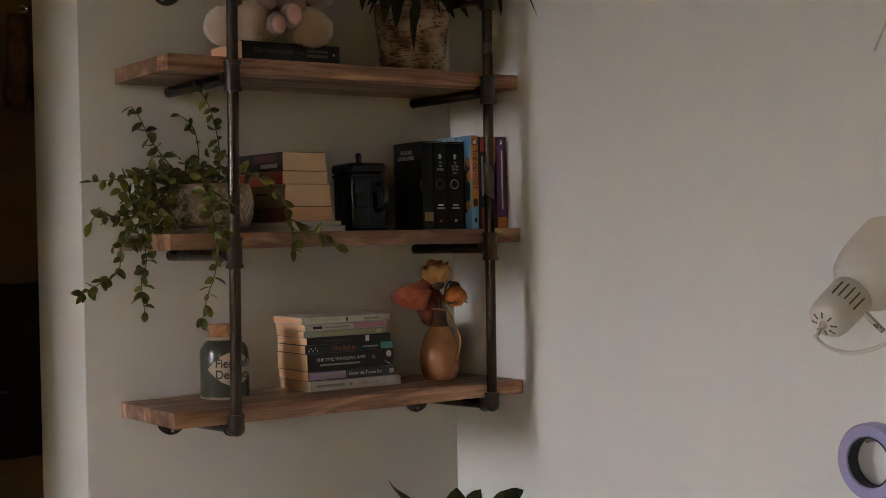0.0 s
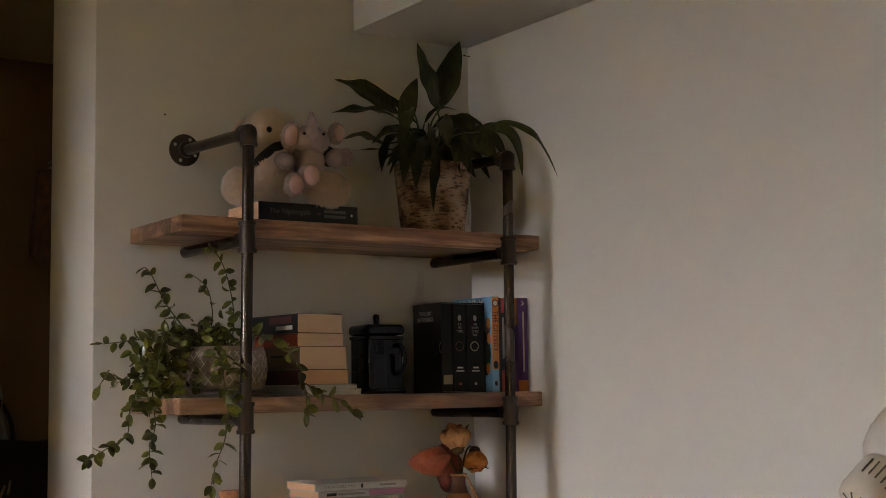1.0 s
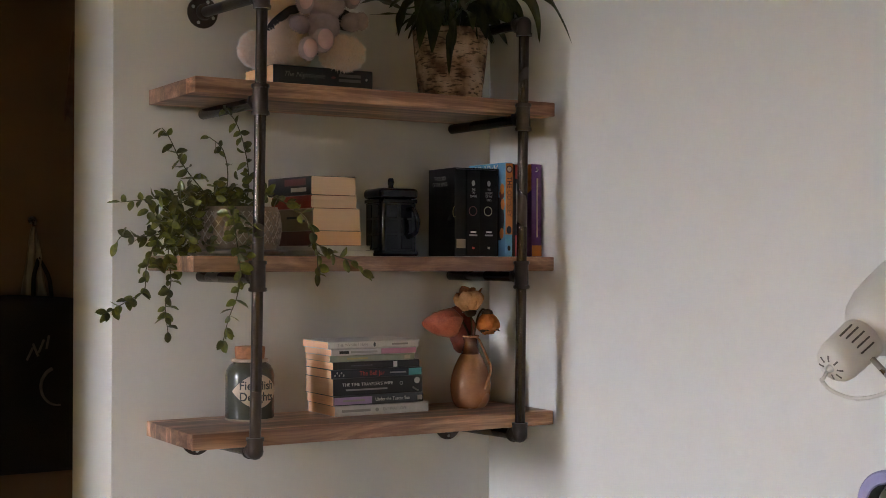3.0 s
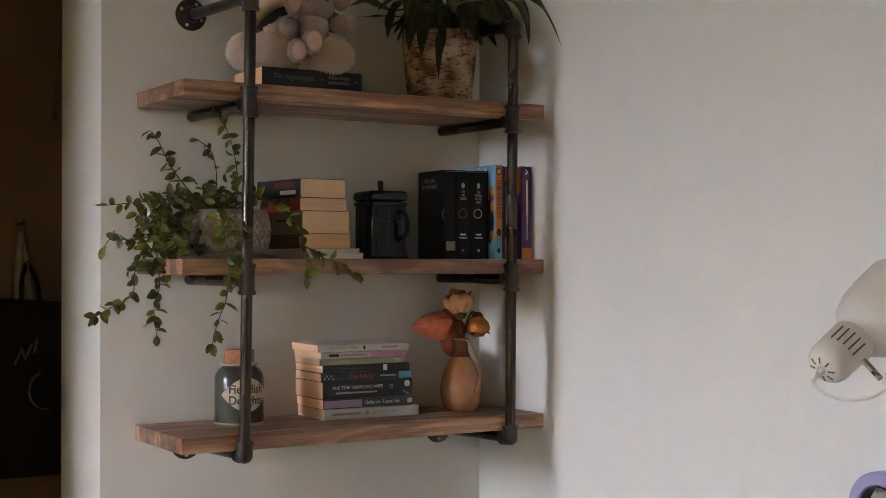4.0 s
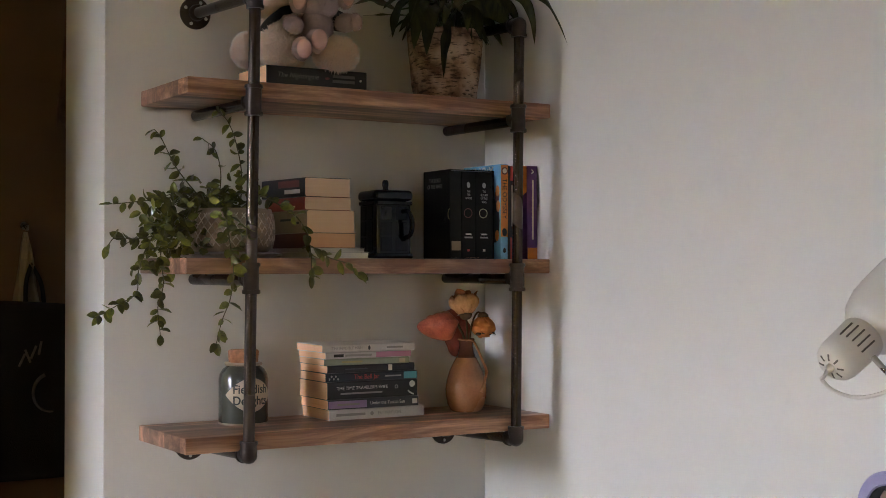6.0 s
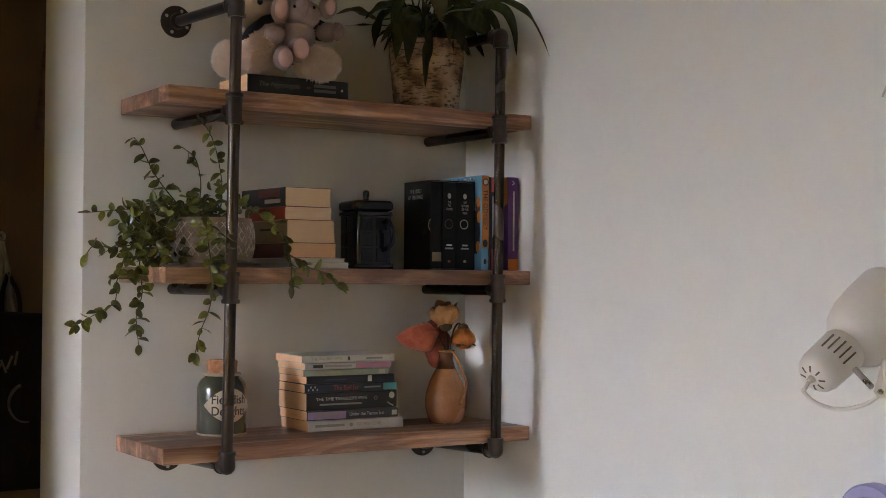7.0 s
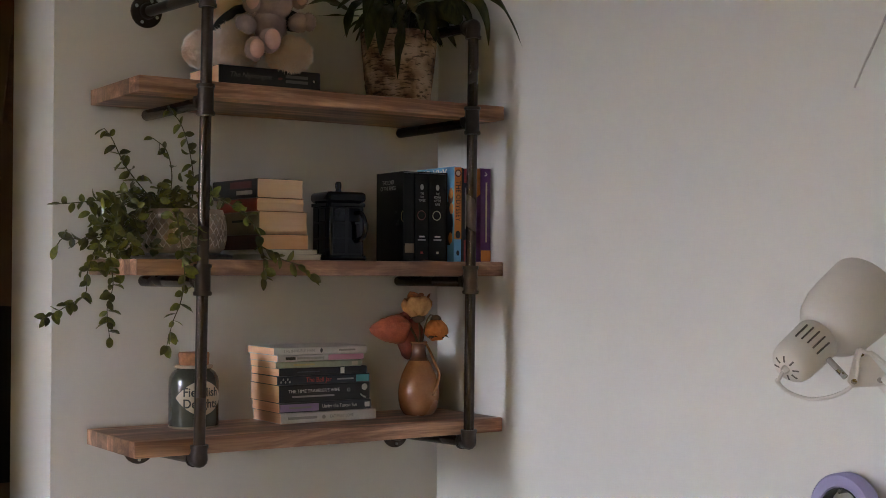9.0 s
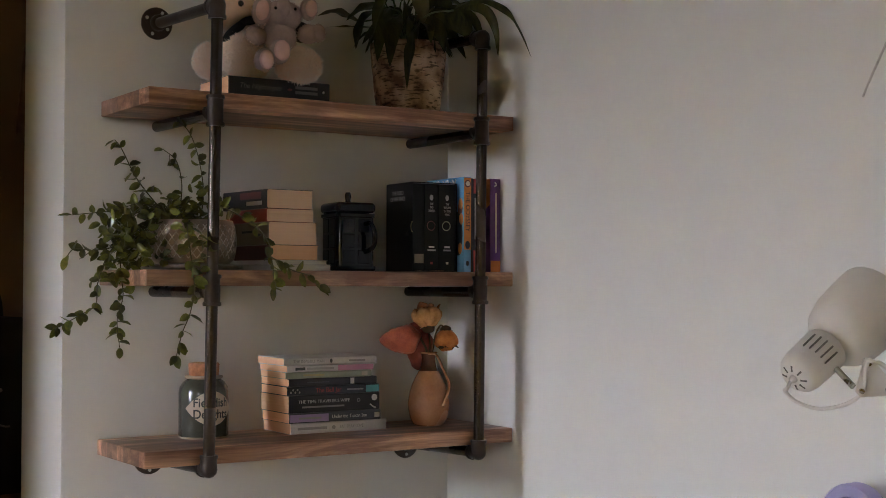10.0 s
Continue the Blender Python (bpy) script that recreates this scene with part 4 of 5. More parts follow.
def cut_glass_bowl(root):
    """Squat glass bowl with a raised diamond net, on a metal foot."""
    prof = [(0.0, 0.012), (0.074, 0.012), (0.083, 0.020), (0.0875, 0.040), (0.0880, 0.062), (0.0850, 0.084), (0.081, 0.098), (0.0785, 0.098), (0.0825, 0.084), (0.0852, 0.062), (0.0848, 0.040), (0.080, 0.022), (0.072, 0.0155), (0, 0.0155)]
    g = part("bowl", lathe(prof, 56), GLASS, root, "smoky cut-glass bowl")
    bm = bmesh.new()

    def rad(z):
        for (r0, z0), (r1, z1) in zip(prof[1:6], prof[2:7]):
            if z0 <= z <= z1:
                return r0 + (r1 - r0) * (z - z0) / (z1 - z0)
        return 0.081

    for i in range(34):
        for s in (-1, 1):
            pts = []
            for k in range(9):
                z = 0.022 + 0.066 * k / 8
                a = 2 * math.pi * i / 34 + s * 0.60 * k / 8
                pts.append(((rad(z) + 0.0002) * math.cos(a), (rad(z) + 0.0002) * math.sin(a), z))
            tube(pts, 0.0011, 5, bm)
    part("diamond_net", bm, GLASS_NET, g, "raised diamond net")
    part("foot", lathe([(0, 0), (0.090, 0), (0.101, 0.004), (0.102, 0.008), (0.095, 0.0095), (0.080, 0.0118), (0, 0.0118)], 48), SILVER, root, "tarnished metal foot")
    part("inner_pot", lathe([(0, 0.017), (0.050, 0.017), (0.060, 0.088), (0.056, 0.088), (0.050, 0.080), (0, 0.080)], 36), TERRACOTTA_PLAIN, root, "pale nursery pot seen through the glass")
    part("soil", lathe([(0, 0.084), (0.030, 0.083), (0.0555, 0.0805)], 30, wobble=0.05), SOIL, root)


TERRACOTTA_PLAIN = material("pale_pot", (0.42, 0.31, 0.24), rough=0.85, vary=0.2, scale=30)


def small_leaf_mesh(seed, L=0.027, W=0.0145):
    rnd = random.Random(seed)
    bm = bmesh.new()
    cup, droop = rnd.uniform(0.15, 0.35), rnd.uniform(-0.1, 0.45)
    grid = []
    N = 7
    for i in range(N + 1):
        t = i / N
        w = W * 0.5 * (math.sin(math.pi * t ** 0.92) ** 0.62 if 0 < t < 1 else 0.02)
        grid.append([bm.verts.new((L * t, w * s, cup * w * abs(s) * 1.4 - droop * L * t * t * 0.6 + 0.0006 * rnd.uniform(-1, 1))) for s in (-1, -0.5, 0, 0.5, 1)])
    for a, b in zip(grid, grid[1:]):
        for k in range(4):
            bm.faces.new((a[k], a[k + 1], b[k + 1], b[k]))
    me = bpy.data.meshes.new("leaf")
    bm.to_mesh(me)
    bm.free()
    me.materials.append(VINE_LEAF)
    me.polygons.foreach_set("use_smooth", [True] * len(me.polygons))
    return me


def trailing_plant():
    o = Vector((-0.722, -0.132, 1.5597))
    root = empty("trailing_plant", Matrix.Translation(o), "bushy trailing green vine in a cut-glass bowl", "plant")
    cut_glass_bowl(root)
    for piece in root.children:
        piece.location.x += 0.025
    rnd = random.Random(5)
    meshes = [small_leaf_mesh(i, rnd.uniform(0.021, 0.030), rnd.uniform(0.0125, 0.0175)) for i in range(10)]

    def put_leaf(p, direction, scale=1.0):
        n = (Vector((-0.55, -0.75, 0.45)) + 1.1 * Vector((rnd.uniform(-1, 1), rnd.uniform(-1, 1), rnd.uniform(-1, 1)))).normalized()
        d = Vector(direction).normalized()
        d = (d - 0.8 * d.dot(n) * n).normalized()
        y = n.cross(d).normalized()
        n = d.cross(y)
        ob = new("leaf", rnd.choice(meshes))
        ob.parent = root
        ob.matrix_basis = Matrix.Translation(Vector(p) - o) @ Matrix((d, y, n)).transposed().to_4x4() @ Matrix.Diagonal((scale, scale, scale, 1))

    top = o + Vector((0, 0, 0.09))
    vines = [
        [(-0.758, -0.10, 1.690), (-0.801, -0.10, 1.741), (-0.831, -0.10, 1.796), (-0.846, -0.10, 1.814)],
        [(-0.725, -0.14, 1.680), (-0.722, -0.14, 1.730), (-0.734, -0.14, 1.775), (-0.762, -0.14, 1.797)],
        [(-0.690, -0.15, 1.660), (-0.685, -0.16, 1.719), (-0.697, -0.16, 1.787), (-0.716, -0.16, 1.832), (-0.741, -0.16, 1.853)],
        [(-0.740, -0.12, 1.675), (-0.772, -0.12, 1.689), (-0.831, -0.12, 1.676), (-0.878, -0.12, 1.670), (-0.936, -0.12, 1.663)],
        [(-0.780, -0.14, 1.650), (-0.838, -0.14, 1.610), (-0.896, -0.14, 1.596), (-0.936, -0.14, 1.598), (-0.952, -0.14, 1.582)],
        [(-0.790, -0.14, 1.655), (-0.862, -0.14, 1.600), (-0.890, -0.14, 1.536), (-0.895, -0.14, 1.492), (-0.929, -0.14, 1.470), (-0.968, -0.14, 1.449)],
        [(-0.780, -0.17, 1.650), (-0.856, -0.18, 1.590), (-0.855, -0.18, 1.509), (-0.866, -0.18, 1.465), (-0.861, -0.18, 1.411)],
        [(-0.730, -0.20, 1.655), (-0.766, -0.278, 1.630), (-0.757, -0.29, 1.537), (-0.763, -0.29, 1.483), (-0.780, -0.29, 1.440), (-0.791, -0.29, 1.398)],
        [(-0.700, -0.20, 1.660), (-0.690, -0.25, 1.680), (-0.651, -0.29, 1.655), (-0.614, -0.29, 1.625), (-0.595, -0.29, 1.570), (-0.595, -0.292, 1.525)],
        [(-0.600, -0.29, 1.585), (-0.577, -0.295, 1.572), (-0.552, -0.29, 1.559), (-0.514, -0.29, 1.548), (-0.492, -0.29, 1.527)],
    ]
    for n, v in enumerate(vines):
        pts = spline([top + Vector((0, 0, -0.01))] + v if n != 9 else v, 10)
        bm = tube([p - o for p in pts], 0.0015, 6, taper=0.55)
        part("vine", bm, VINE_STEM, root)
        length = 0.0
        nxt = 0.10 if n != 9 else 0.012
        side = 1
        for a, b in zip(pts, pts[1:]):
            length += (b - a).length
            if length > nxt:
                nxt += rnd.uniform(0.012, 0.021)
                d = (b - a).normalized()
                lat = d.cross(Vector((0.3, -1, 0.2))).normalized() * side
                for k in range(2 if rnd.random() < 0.55 else 1):
                    put_leaf(b, lat * (1 if k == 0 else -1) * rnd.uniform(0.5, 1) + d * rnd.uniform(0.1, 0.8) + Vector((rnd.uniform(-.3, .3), rnd.uniform(-0.6, 0.3), rnd.uniform(-0.7, 0.25))), rnd.uniform(0.65, 1.08))
                side = -side
        put_leaf(pts[-1], pts[-1] - pts[-2] + Vector((0, 0, -0.003)), 0.9)
    # crown of leaves over and beside the bowl
    near = lambda s: max(-1.6 * s, min(1.6 * s, rnd.gauss(0, s)))
    for i in range(185):
        a = rnd.uniform(0, 2 * math.pi)
        u = rnd.random()
        if i < 66:
            p = Vector((-0.725 + near(0.050), -0.135 + rnd.gauss(0, 0.035), 1.668 + rnd.uniform(-0.012, 0.048)))
        elif i < 166:
            p = Vector((-0.838 + near(0.034), -0.165 + near(0.045), 1.605 + near(0.042)))
        else:
            p = Vector((-0.742 + near(0.015), -0.275 + rnd.uniform(-0.02, 0.01), 1.600 + near(0.03)))
        if p.y > -0.02:
            p.y = -0.03
        put_leaf(p, (math.cos(a), math.sin(a) - 0.3, rnd.uniform(-1.0, 0.5)), rnd.uniform(0.7, 1.1))
    # inner leaves of the crown, too dense to tell apart
    bm = bmesh.new()
    for i in range(170):
        if i < 90:
            p = Vector((-0.735 + rnd.gauss(0, 0.045), -0.135 + rnd.gauss(0, 0.03), 1.655 + rnd.uniform(-0.01, 0.035)))
        else:
            p = Vector((-0.820 + rnd.gauss(0, 0.030), -0.160 + rnd.gauss(0, 0.035), 1.612 + rnd.gauss(0, 0.034)))
        p.y = min(p.y, -0.03)
        n = (Vector((-0.5, -0.7, 0.5)) + 0.8 * Vector((rnd.uniform(-1, 1), rnd.uniform(-1, 1), rnd.uniform(-1, 1)))).normalized()
        d = n.orthogonal().normalized()
        d = Matrix.Rotation(rnd.uniform(0, 6.28), 3, n) @ d
        side = n.cross(d)
        L, W = rnd.uniform(0.020, 0.030), rnd.uniform(0.006, 0.008)
        ring = [p - o + d * (L * t) + side * (W * w) + n * (0.004 * abs(w)) for t, w in ((0, 0), (0.25, 0.8), (0.55, 1), (0.85, 0.5), (1, 0), (0.85, -0.5), (0.55, -1), (0.25, -0.8))]
        vs = [bm.verts.new(q) for q in ring]
        mid = [bm.verts.new(p - o + d * (L * t)) for t in (0.25, 0.55, 0.85)]
        for f in ((vs[0], vs[1], mid[0]), (vs[1], vs[2], mid[1], mid[0]), (vs[2], vs[3], mid[2], mid[1]), (vs[3], vs[4], mid[2]), (vs[4], vs[5], mid[2]), (vs[5], vs[6], mid[1], mid[2]), (vs[6], vs[7], mid[0], mid[1]), (vs[7], vs[0], mid[0])):
            bm.faces.new(f)
    tagged(part("foliage", bm, VINE_LEAF, root, "dense inner leaves"), kind="stuff")
    for i in range(26):
        e = Vector((-0.80 + rnd.gauss(0, 0.05), -0.145 + rnd.gauss(0, 0.045), 1.63 + rnd.uniform(-0.07, 0.06)))
        part("vine", tube([p - o for p in spline([top + Vector((rnd.uniform(-.03, .03), rnd.uniform(-.03, .03), -0.01)), (top + e) / 2 + Vector((0, 0, 0.025)), e], 6)], 0.0012, 5, taper=0.6), VINE_STEM, root)


trailing_plant()


# ---------------------------------------------------------------- broad-leaved plants
def long_leaf(points, width, twist=0.0, fold=0.22, blunt=0.9, face=0.35):
    """A lance-shaped leaf along a curve, folded a little at the midrib."""
    pts = spline(points, 6)
    n = len(pts) - 1
    bm = bmesh.new()
    grid = []
    for i, p in enumerate(pts):
        t = i / n
        d = (pts[min(i + 1, n)] - pts[max(i - 1, 0)]).normalized()
        side = d.cross(Vector((0, 0, 1)).lerp(Vector((-0.70, -0.70, 0.1)), face)).normalized()
        side = Matrix.Rotation(twist + 0.9 * t * noise.noise((pts[0].x * 70, pts[0].z * 30, 7)), 3, d) @ side
        nor = side.cross(d).normalized()
        w = width * 0.5 * max(0.012, math.sin(math.pi * t ** blunt) ** 0.85 if 0 < t < 1 else 0.012)
        row = []
        for s in (-1, -0.66, -0.33, 0, 0.33, 0.66, 1):
            ripple = (0.14 * math.sin(t * 17 + s * 2 + pts[0].x * 60) + 0.42 * noise.noise((t * 4 + pts[0].x * 50, s * 1.5, pts[0].y * 40))) * w
            row.append(bm.verts.new(p + side * w * s + nor * (fold * w * abs(s) + ripple * abs(s))))
        grid.append(row)
    for a, b in zip(grid, grid[1:]):
        for k in range(6):
            bm.faces.new((a[k], a[k + 1], b[k + 1], b[k]))
    return bm


def leaf_part(root, o, stem_base, leaf_pts, width, twist=0.0, mat=None, fold=0.22, face=0.35):
    pts = [Vector(p) - o for p in leaf_pts]
    base = Vector(stem_base) - o
    ob = part("leaf", long_leaf(pts, width * 0.87, twist, fold, 0.9, face), mat or LEAF, root, smooth=60)
    mid = (base + pts[0]) / 2 + Vector((0, 0, 0.035))
    part("stalk", tube(spline([base, mid, pts[0]], 6), 0.0024, 7, taper=0.7), STEM, root)
    return ob


def peace_lily():
    o = Vector((-0.167, -0.093, 1.9005))
    back = Vector((0.033, 0.049, 0))
    root = empty("potted_plant", Matrix.Translation(o), "dark green peace lily in a birch-bark pot", "plant")
    H = 0.166
    prof = [(0, 0), (0.067, 0), (0.0692, 0.003), (0.075, 0.05), (0.0815, 0.11), (0.0862, H - 0.006), (0.0870, H), (0.081, H), (0.0775, H - 0.03), (0, H - 0.03)]
    fine = []
    for (r0, z0), (r1, z1) in zip(prof, prof[1:]):
        n = max(1, int(abs(z1 - z0) / 0.008))
        fine += [(r0 + (r1 - r0) * k / n, z0 + (z1 - z0) * k / n) for k in range(n)]
    fine.append(prof[-1])
    bm = lathe(fine, 64)
    for v in bm.verts:
        r = math.hypot(v.co.x, v.co.y)
        if r > 0.066:
            a = math.atan2(v.co.y, v.co.x)
            k = 1 + 0.014 * noise.noise((a * 3, v.co.z * 70, 5)) + 0.008 * noise.noise((a * 9, v.co.z * 160, 9))
            v.co.x *= k
            v.co.y *= k
    part("pot", bm, BARK, root, "pot wrapped in peeling birch bark")
    # loose curls of bark standing proud of the pot
    rnd = random.Random(3)
    for i in range(46):
        a = rnd.uniform(0, 2 * math.pi)
        z = rnd.uniform(0.012, H - 0.012)
        r = 0.0692 + (0.0862 - 0.0692) * z / H + 0.0006
        w, h = rnd.uniform(0.08, 0.28), rnd.uniform(0.004, 0.012)
        bm = bmesh.new()
        g = [[bm.verts.new(((r + 0.0004 + 0.0022 * (k == 1) * rnd.random()) * math.cos(a + w * (j / 5 - 0.5)), (r + 0.0004 + 0.0022 * (k == 1) * rnd.random()) * math.sin(a + w * (j / 5 - 0.5)), z + h * k)) for j in range(6)] for k in (0, 1)]
        for j in range(5):
            bm.faces.new((g[0][j], g[0][j + 1], g[1][j + 1], g[1][j]))
        part("bark_curl", bm, BARK, root).modifiers.new("thickness", "SOLIDIFY").thickness = 0.0008
    part("soil", lathe([(0, H - 0.022), (0.045, H - 0.024), (0.0778, H - 0.028)], 30, wobble=0.05), SOIL, root)
    c = (-0.163, -0.093, 2.045)

    def L(pts, w, tw=0.0, mat=None, fold=0.22, face=0.5, shift=back):
        pts = [Vector(q) + shift for q in pts]
        pts = [Vector((min(q.x, -0.018), min(q.y, -0.018), q.z)) for q in pts]
        return leaf_part(root, o, (c[0] + rnd.uniform(-.035, .035), c[1] + rnd.uniform(-.035, .035), c[2]), pts, w, tw, mat, fold, face)

    # two upright blades
    L([(-0.172, -0.140, 2.205), (-0.160, -0.142, 2.250), (-0.142, -0.142, 2.305), (-0.116, -0.138, 2.366)], 0.068, 0.15, face=1.0)
    L([(-0.180, -0.135, 2.200), (-0.192, -0.136, 2.250), (-0.212, -0.138, 2.300), (-0.231, -0.134, 2.350)], 0.054, -0.3, face=1.0)
    # blades reaching over the toys
    L([(-0.288, -0.142, 2.178), (-0.335, -0.142, 2.205), (-0.385, -0.138, 2.226), (-0.444, -0.132, 2.240)], 0.060, 0.15, face=0.75)
    L([(-0.300, -0.150, 2.168), (-0.350, -0.155, 2.176), (-0.400, -0.155, 2.174), (-0.462, -0.150, 2.162)], 0.042, 0.1, face=0.6)
    L([(-0.225, -0.120, 2.165), (-0.258, -0.110, 2.200), (-0.300, -0.100, 2.228), (-0.350, -0.095, 2.262)], 0.020, 0.2, face=0.7)
    L([(-0.304, -0.190, 2.125), (-0.294, -0.185, 2.170), (-0.280, -0.180, 2.215), (-0.258, -0.175, 2.256)], 0.048, 0.2, face=0.9)
    L([(-0.285, -0.195, 2.185), (-0.306, -0.215, 2.160), (-0.330, -0.230, 2.110), (-0.348, -0.238, 2.058)], 0.036, 0.3, face=0.85)
    L([(-0.265, -0.170, 2.125), (-0.305, -0.180, 2.135), (-0.345, -0.188, 2.125), (-0.385, -0.190, 2.095)], 0.046, 0.1, face=0.7)
    L([(-0.280, -0.190, 2.135), (-0.305, -0.215, 2.110), (-0.325, -0.232, 2.070), (-0.338, -0.240, 2.005)], 0.046, 0.2, face=0.9)
    L([(-0.260, -0.200, 2.120), (-0.284, -0.225, 2.095), (-0.302, -0.240, 2.055), (-0.310, -0.245, 1.995)], 0.042, -0.1, face=0.9)
    L([(-0.300, -0.170, 2.130), (-0.330, -0.180, 2.115), (-0.352, -0.186, 2.080), (-0.362, -0.190, 2.035)], 0.036, 0.3, face=0.8)
    L([(-0.330, -0.150, 2.105), (-0.365, -0.150, 2.116), (-0.400, -0.150, 2.118), (-0.435, -0.150, 2.106)], 0.026, 0.1, LEAF_OLD, face=0.7)
    L([(-0.290, -0.160, 2.095), (-0.335, -0.165, 2.090), (-0.375, -0.168, 2.086), (-0.425, -0.170, 2.080)], 0.016, 0.1, face=0.6)
    # middle and right
    L([(-0.225, -0.150, 2.160), (-0.205, -0.150, 2.186), (-0.175, -0.150, 2.203), (-0.135, -0.150, 2.200)], 0.016, 0.2, face=0.4)
    L([(-0.205, -0.150, 2.150), (-0.170, -0.150, 2.175), (-0.140, -0.152, 2.182), (-0.105, -0.152, 2.176)], 0.024, 0.3, face=0.6)
    L([(-0.190, -0.165, 2.130), (-0.150, -0.170, 2.165), (-0.110, -0.172, 2.172), (-0.066, -0.168, 2.160)], 0.040, 0.2, face=0.6)
    L([(-0.205, -0.190, 2.165), (-0.222, -0.225, 2.155), (-0.228, -0.245, 2.125), (-0.230, -0.252, 2.094)], 0.042, 0.0, LEAF_OLD, face=1.0)
    L([(-0.185, -0.190, 2.110), (-0.150, -0.205, 2.130), (-0.115, -0.212, 2.120), (-0.080, -0.215, 2.085)], 0.056, 0.1, face=0.8)
    L([(-0.200, -0.200, 2.115), (-0.170, -0.228, 2.120), (-0.140, -0.245, 2.105), (-0.105, -0.255, 2.075)], 0.054, -0.1, face=0.8)
    L([(-0.170, -0.190, 2.135), (-0.130, -0.205, 2.140), (-0.098, -0.212, 2.118), (-0.078, -0.218, 2.078)], 0.046, 0.1, face=0.8)
    L([(-0.215, -0.205, 2.100), (-0.200, -0.235, 2.100), (-0.185, -0.252, 2.080), (-0.178, -0.258, 2.035)], 0.040, 0.1, face=0.9)
    L([(-0.245, -0.215, 2.085), (-0.258, -0.247, 2.058), (-0.266, -0.252, 2.010), (-0.270, -0.250, 1.948)], 0.028, 0.2, face=1.0)
    L([(-0.140, -0.180, 2.110), (-0.105, -0.200, 2.145), (-0.080, -0.215, 2.130), (-0.058, -0.225, 2.085)], 0.026, 0.2, face=0.8)
    L([(-0.180, -0.170, 2.150), (-0.160, -0.190, 2.165), (-0.140, -0.205, 2.150), (-0.125, -0.215, 2.110)], 0.044, 0.2, face=0.8)
    # long arching blades out past the post
    still = Vector((0, 0, 0))
    L([(-0.200, -0.325, 2.104), (-0.166, -0.373, 2.121), (-0.122, -0.402, 2.101), (-0.104, -0.428, 2.058), (-0.091, -0.451, 1.996)], 0.022, 1.1, face=0.85, shift=still)
    L([(-0.120, -0.205, 2.132), (-0.096, -0.220, 2.143), (-0.053, -0.235, 2.132), (-0.038, -0.250, 2.088), (-0.035, -0.254, 2.030)], 0.026, 0.2, face=0.9, shift=still)
    L([(-0.130, -0.185, 2.120), (-0.100, -0.215, 2.140), (-0.078, -0.232, 2.118), (-0.066, -0.242, 2.080)], 0.022, 0.2, face=0.8)
    for i in range(58):
        a = rnd.uniform(0, 2 * math.pi)
        r = rnd.uniform(0.05, 0.11)
        z = rnd.uniform(2.08, 2.145)
        ex, ey = c[0] + r * math.cos(a), min(-0.03, c[1] + r * math.sin(a))
        L([(c[0] + 0.35 * r * math.cos(a), min(-0.035, c[1] + 0.35 * r * math.sin(a)), z - 0.03), (c[0] + 0.7 * r * math.cos(a), min(-0.032, c[1] + 0.7 * r * math.sin(a)), z), (ex, ey, z - 0.012), (min(-0.03, c[0] + 1.3 * r * math.cos(a)), min(-0.02, c[1] + 1.15 * r * math.sin(a)), z - 0.05)], rnd.uniform(0.016, 0.040), rnd.uniform(-1.2, 1.2), LEAF_OLD if i % 9 == 4 else None, shift=still)


peace_lily()

# ---------------------------------------------------------------- soft toys
FUR_CREAM = material("cream_plush", (0.95, 0.72, 0.57), rough=0.95, vary=0.15, scale=40, second=(0.87, 0.64, 0.50))
FUR_GREY = material("grey_plush", (0.36, 0.265, 0.245), rough=0.95, vary=0.15, scale=60, bump=0.5, bump_scale=500)
FUR_PINK = material("pink_plush", (0.58, 0.36, 0.31), rough=0.9, vary=0.12, scale=50, bump=0.3, bump_scale=500)
sheen = FUR_CREAM.node_tree.nodes["Principled BSDF"].inputs
sheen["Sheen Weight"].default_value = 1.0
sheen["Sheen Roughness"].default_value = 0.6
DARK_CLOTH = material("dark_cloth", (0.018, 0.014, 0.012), rough=0.9, vary=0.3, scale=40)
EYE = material("bead_eye", (0.01, 0.008, 0.008), rough=0.12, vary=0.1)


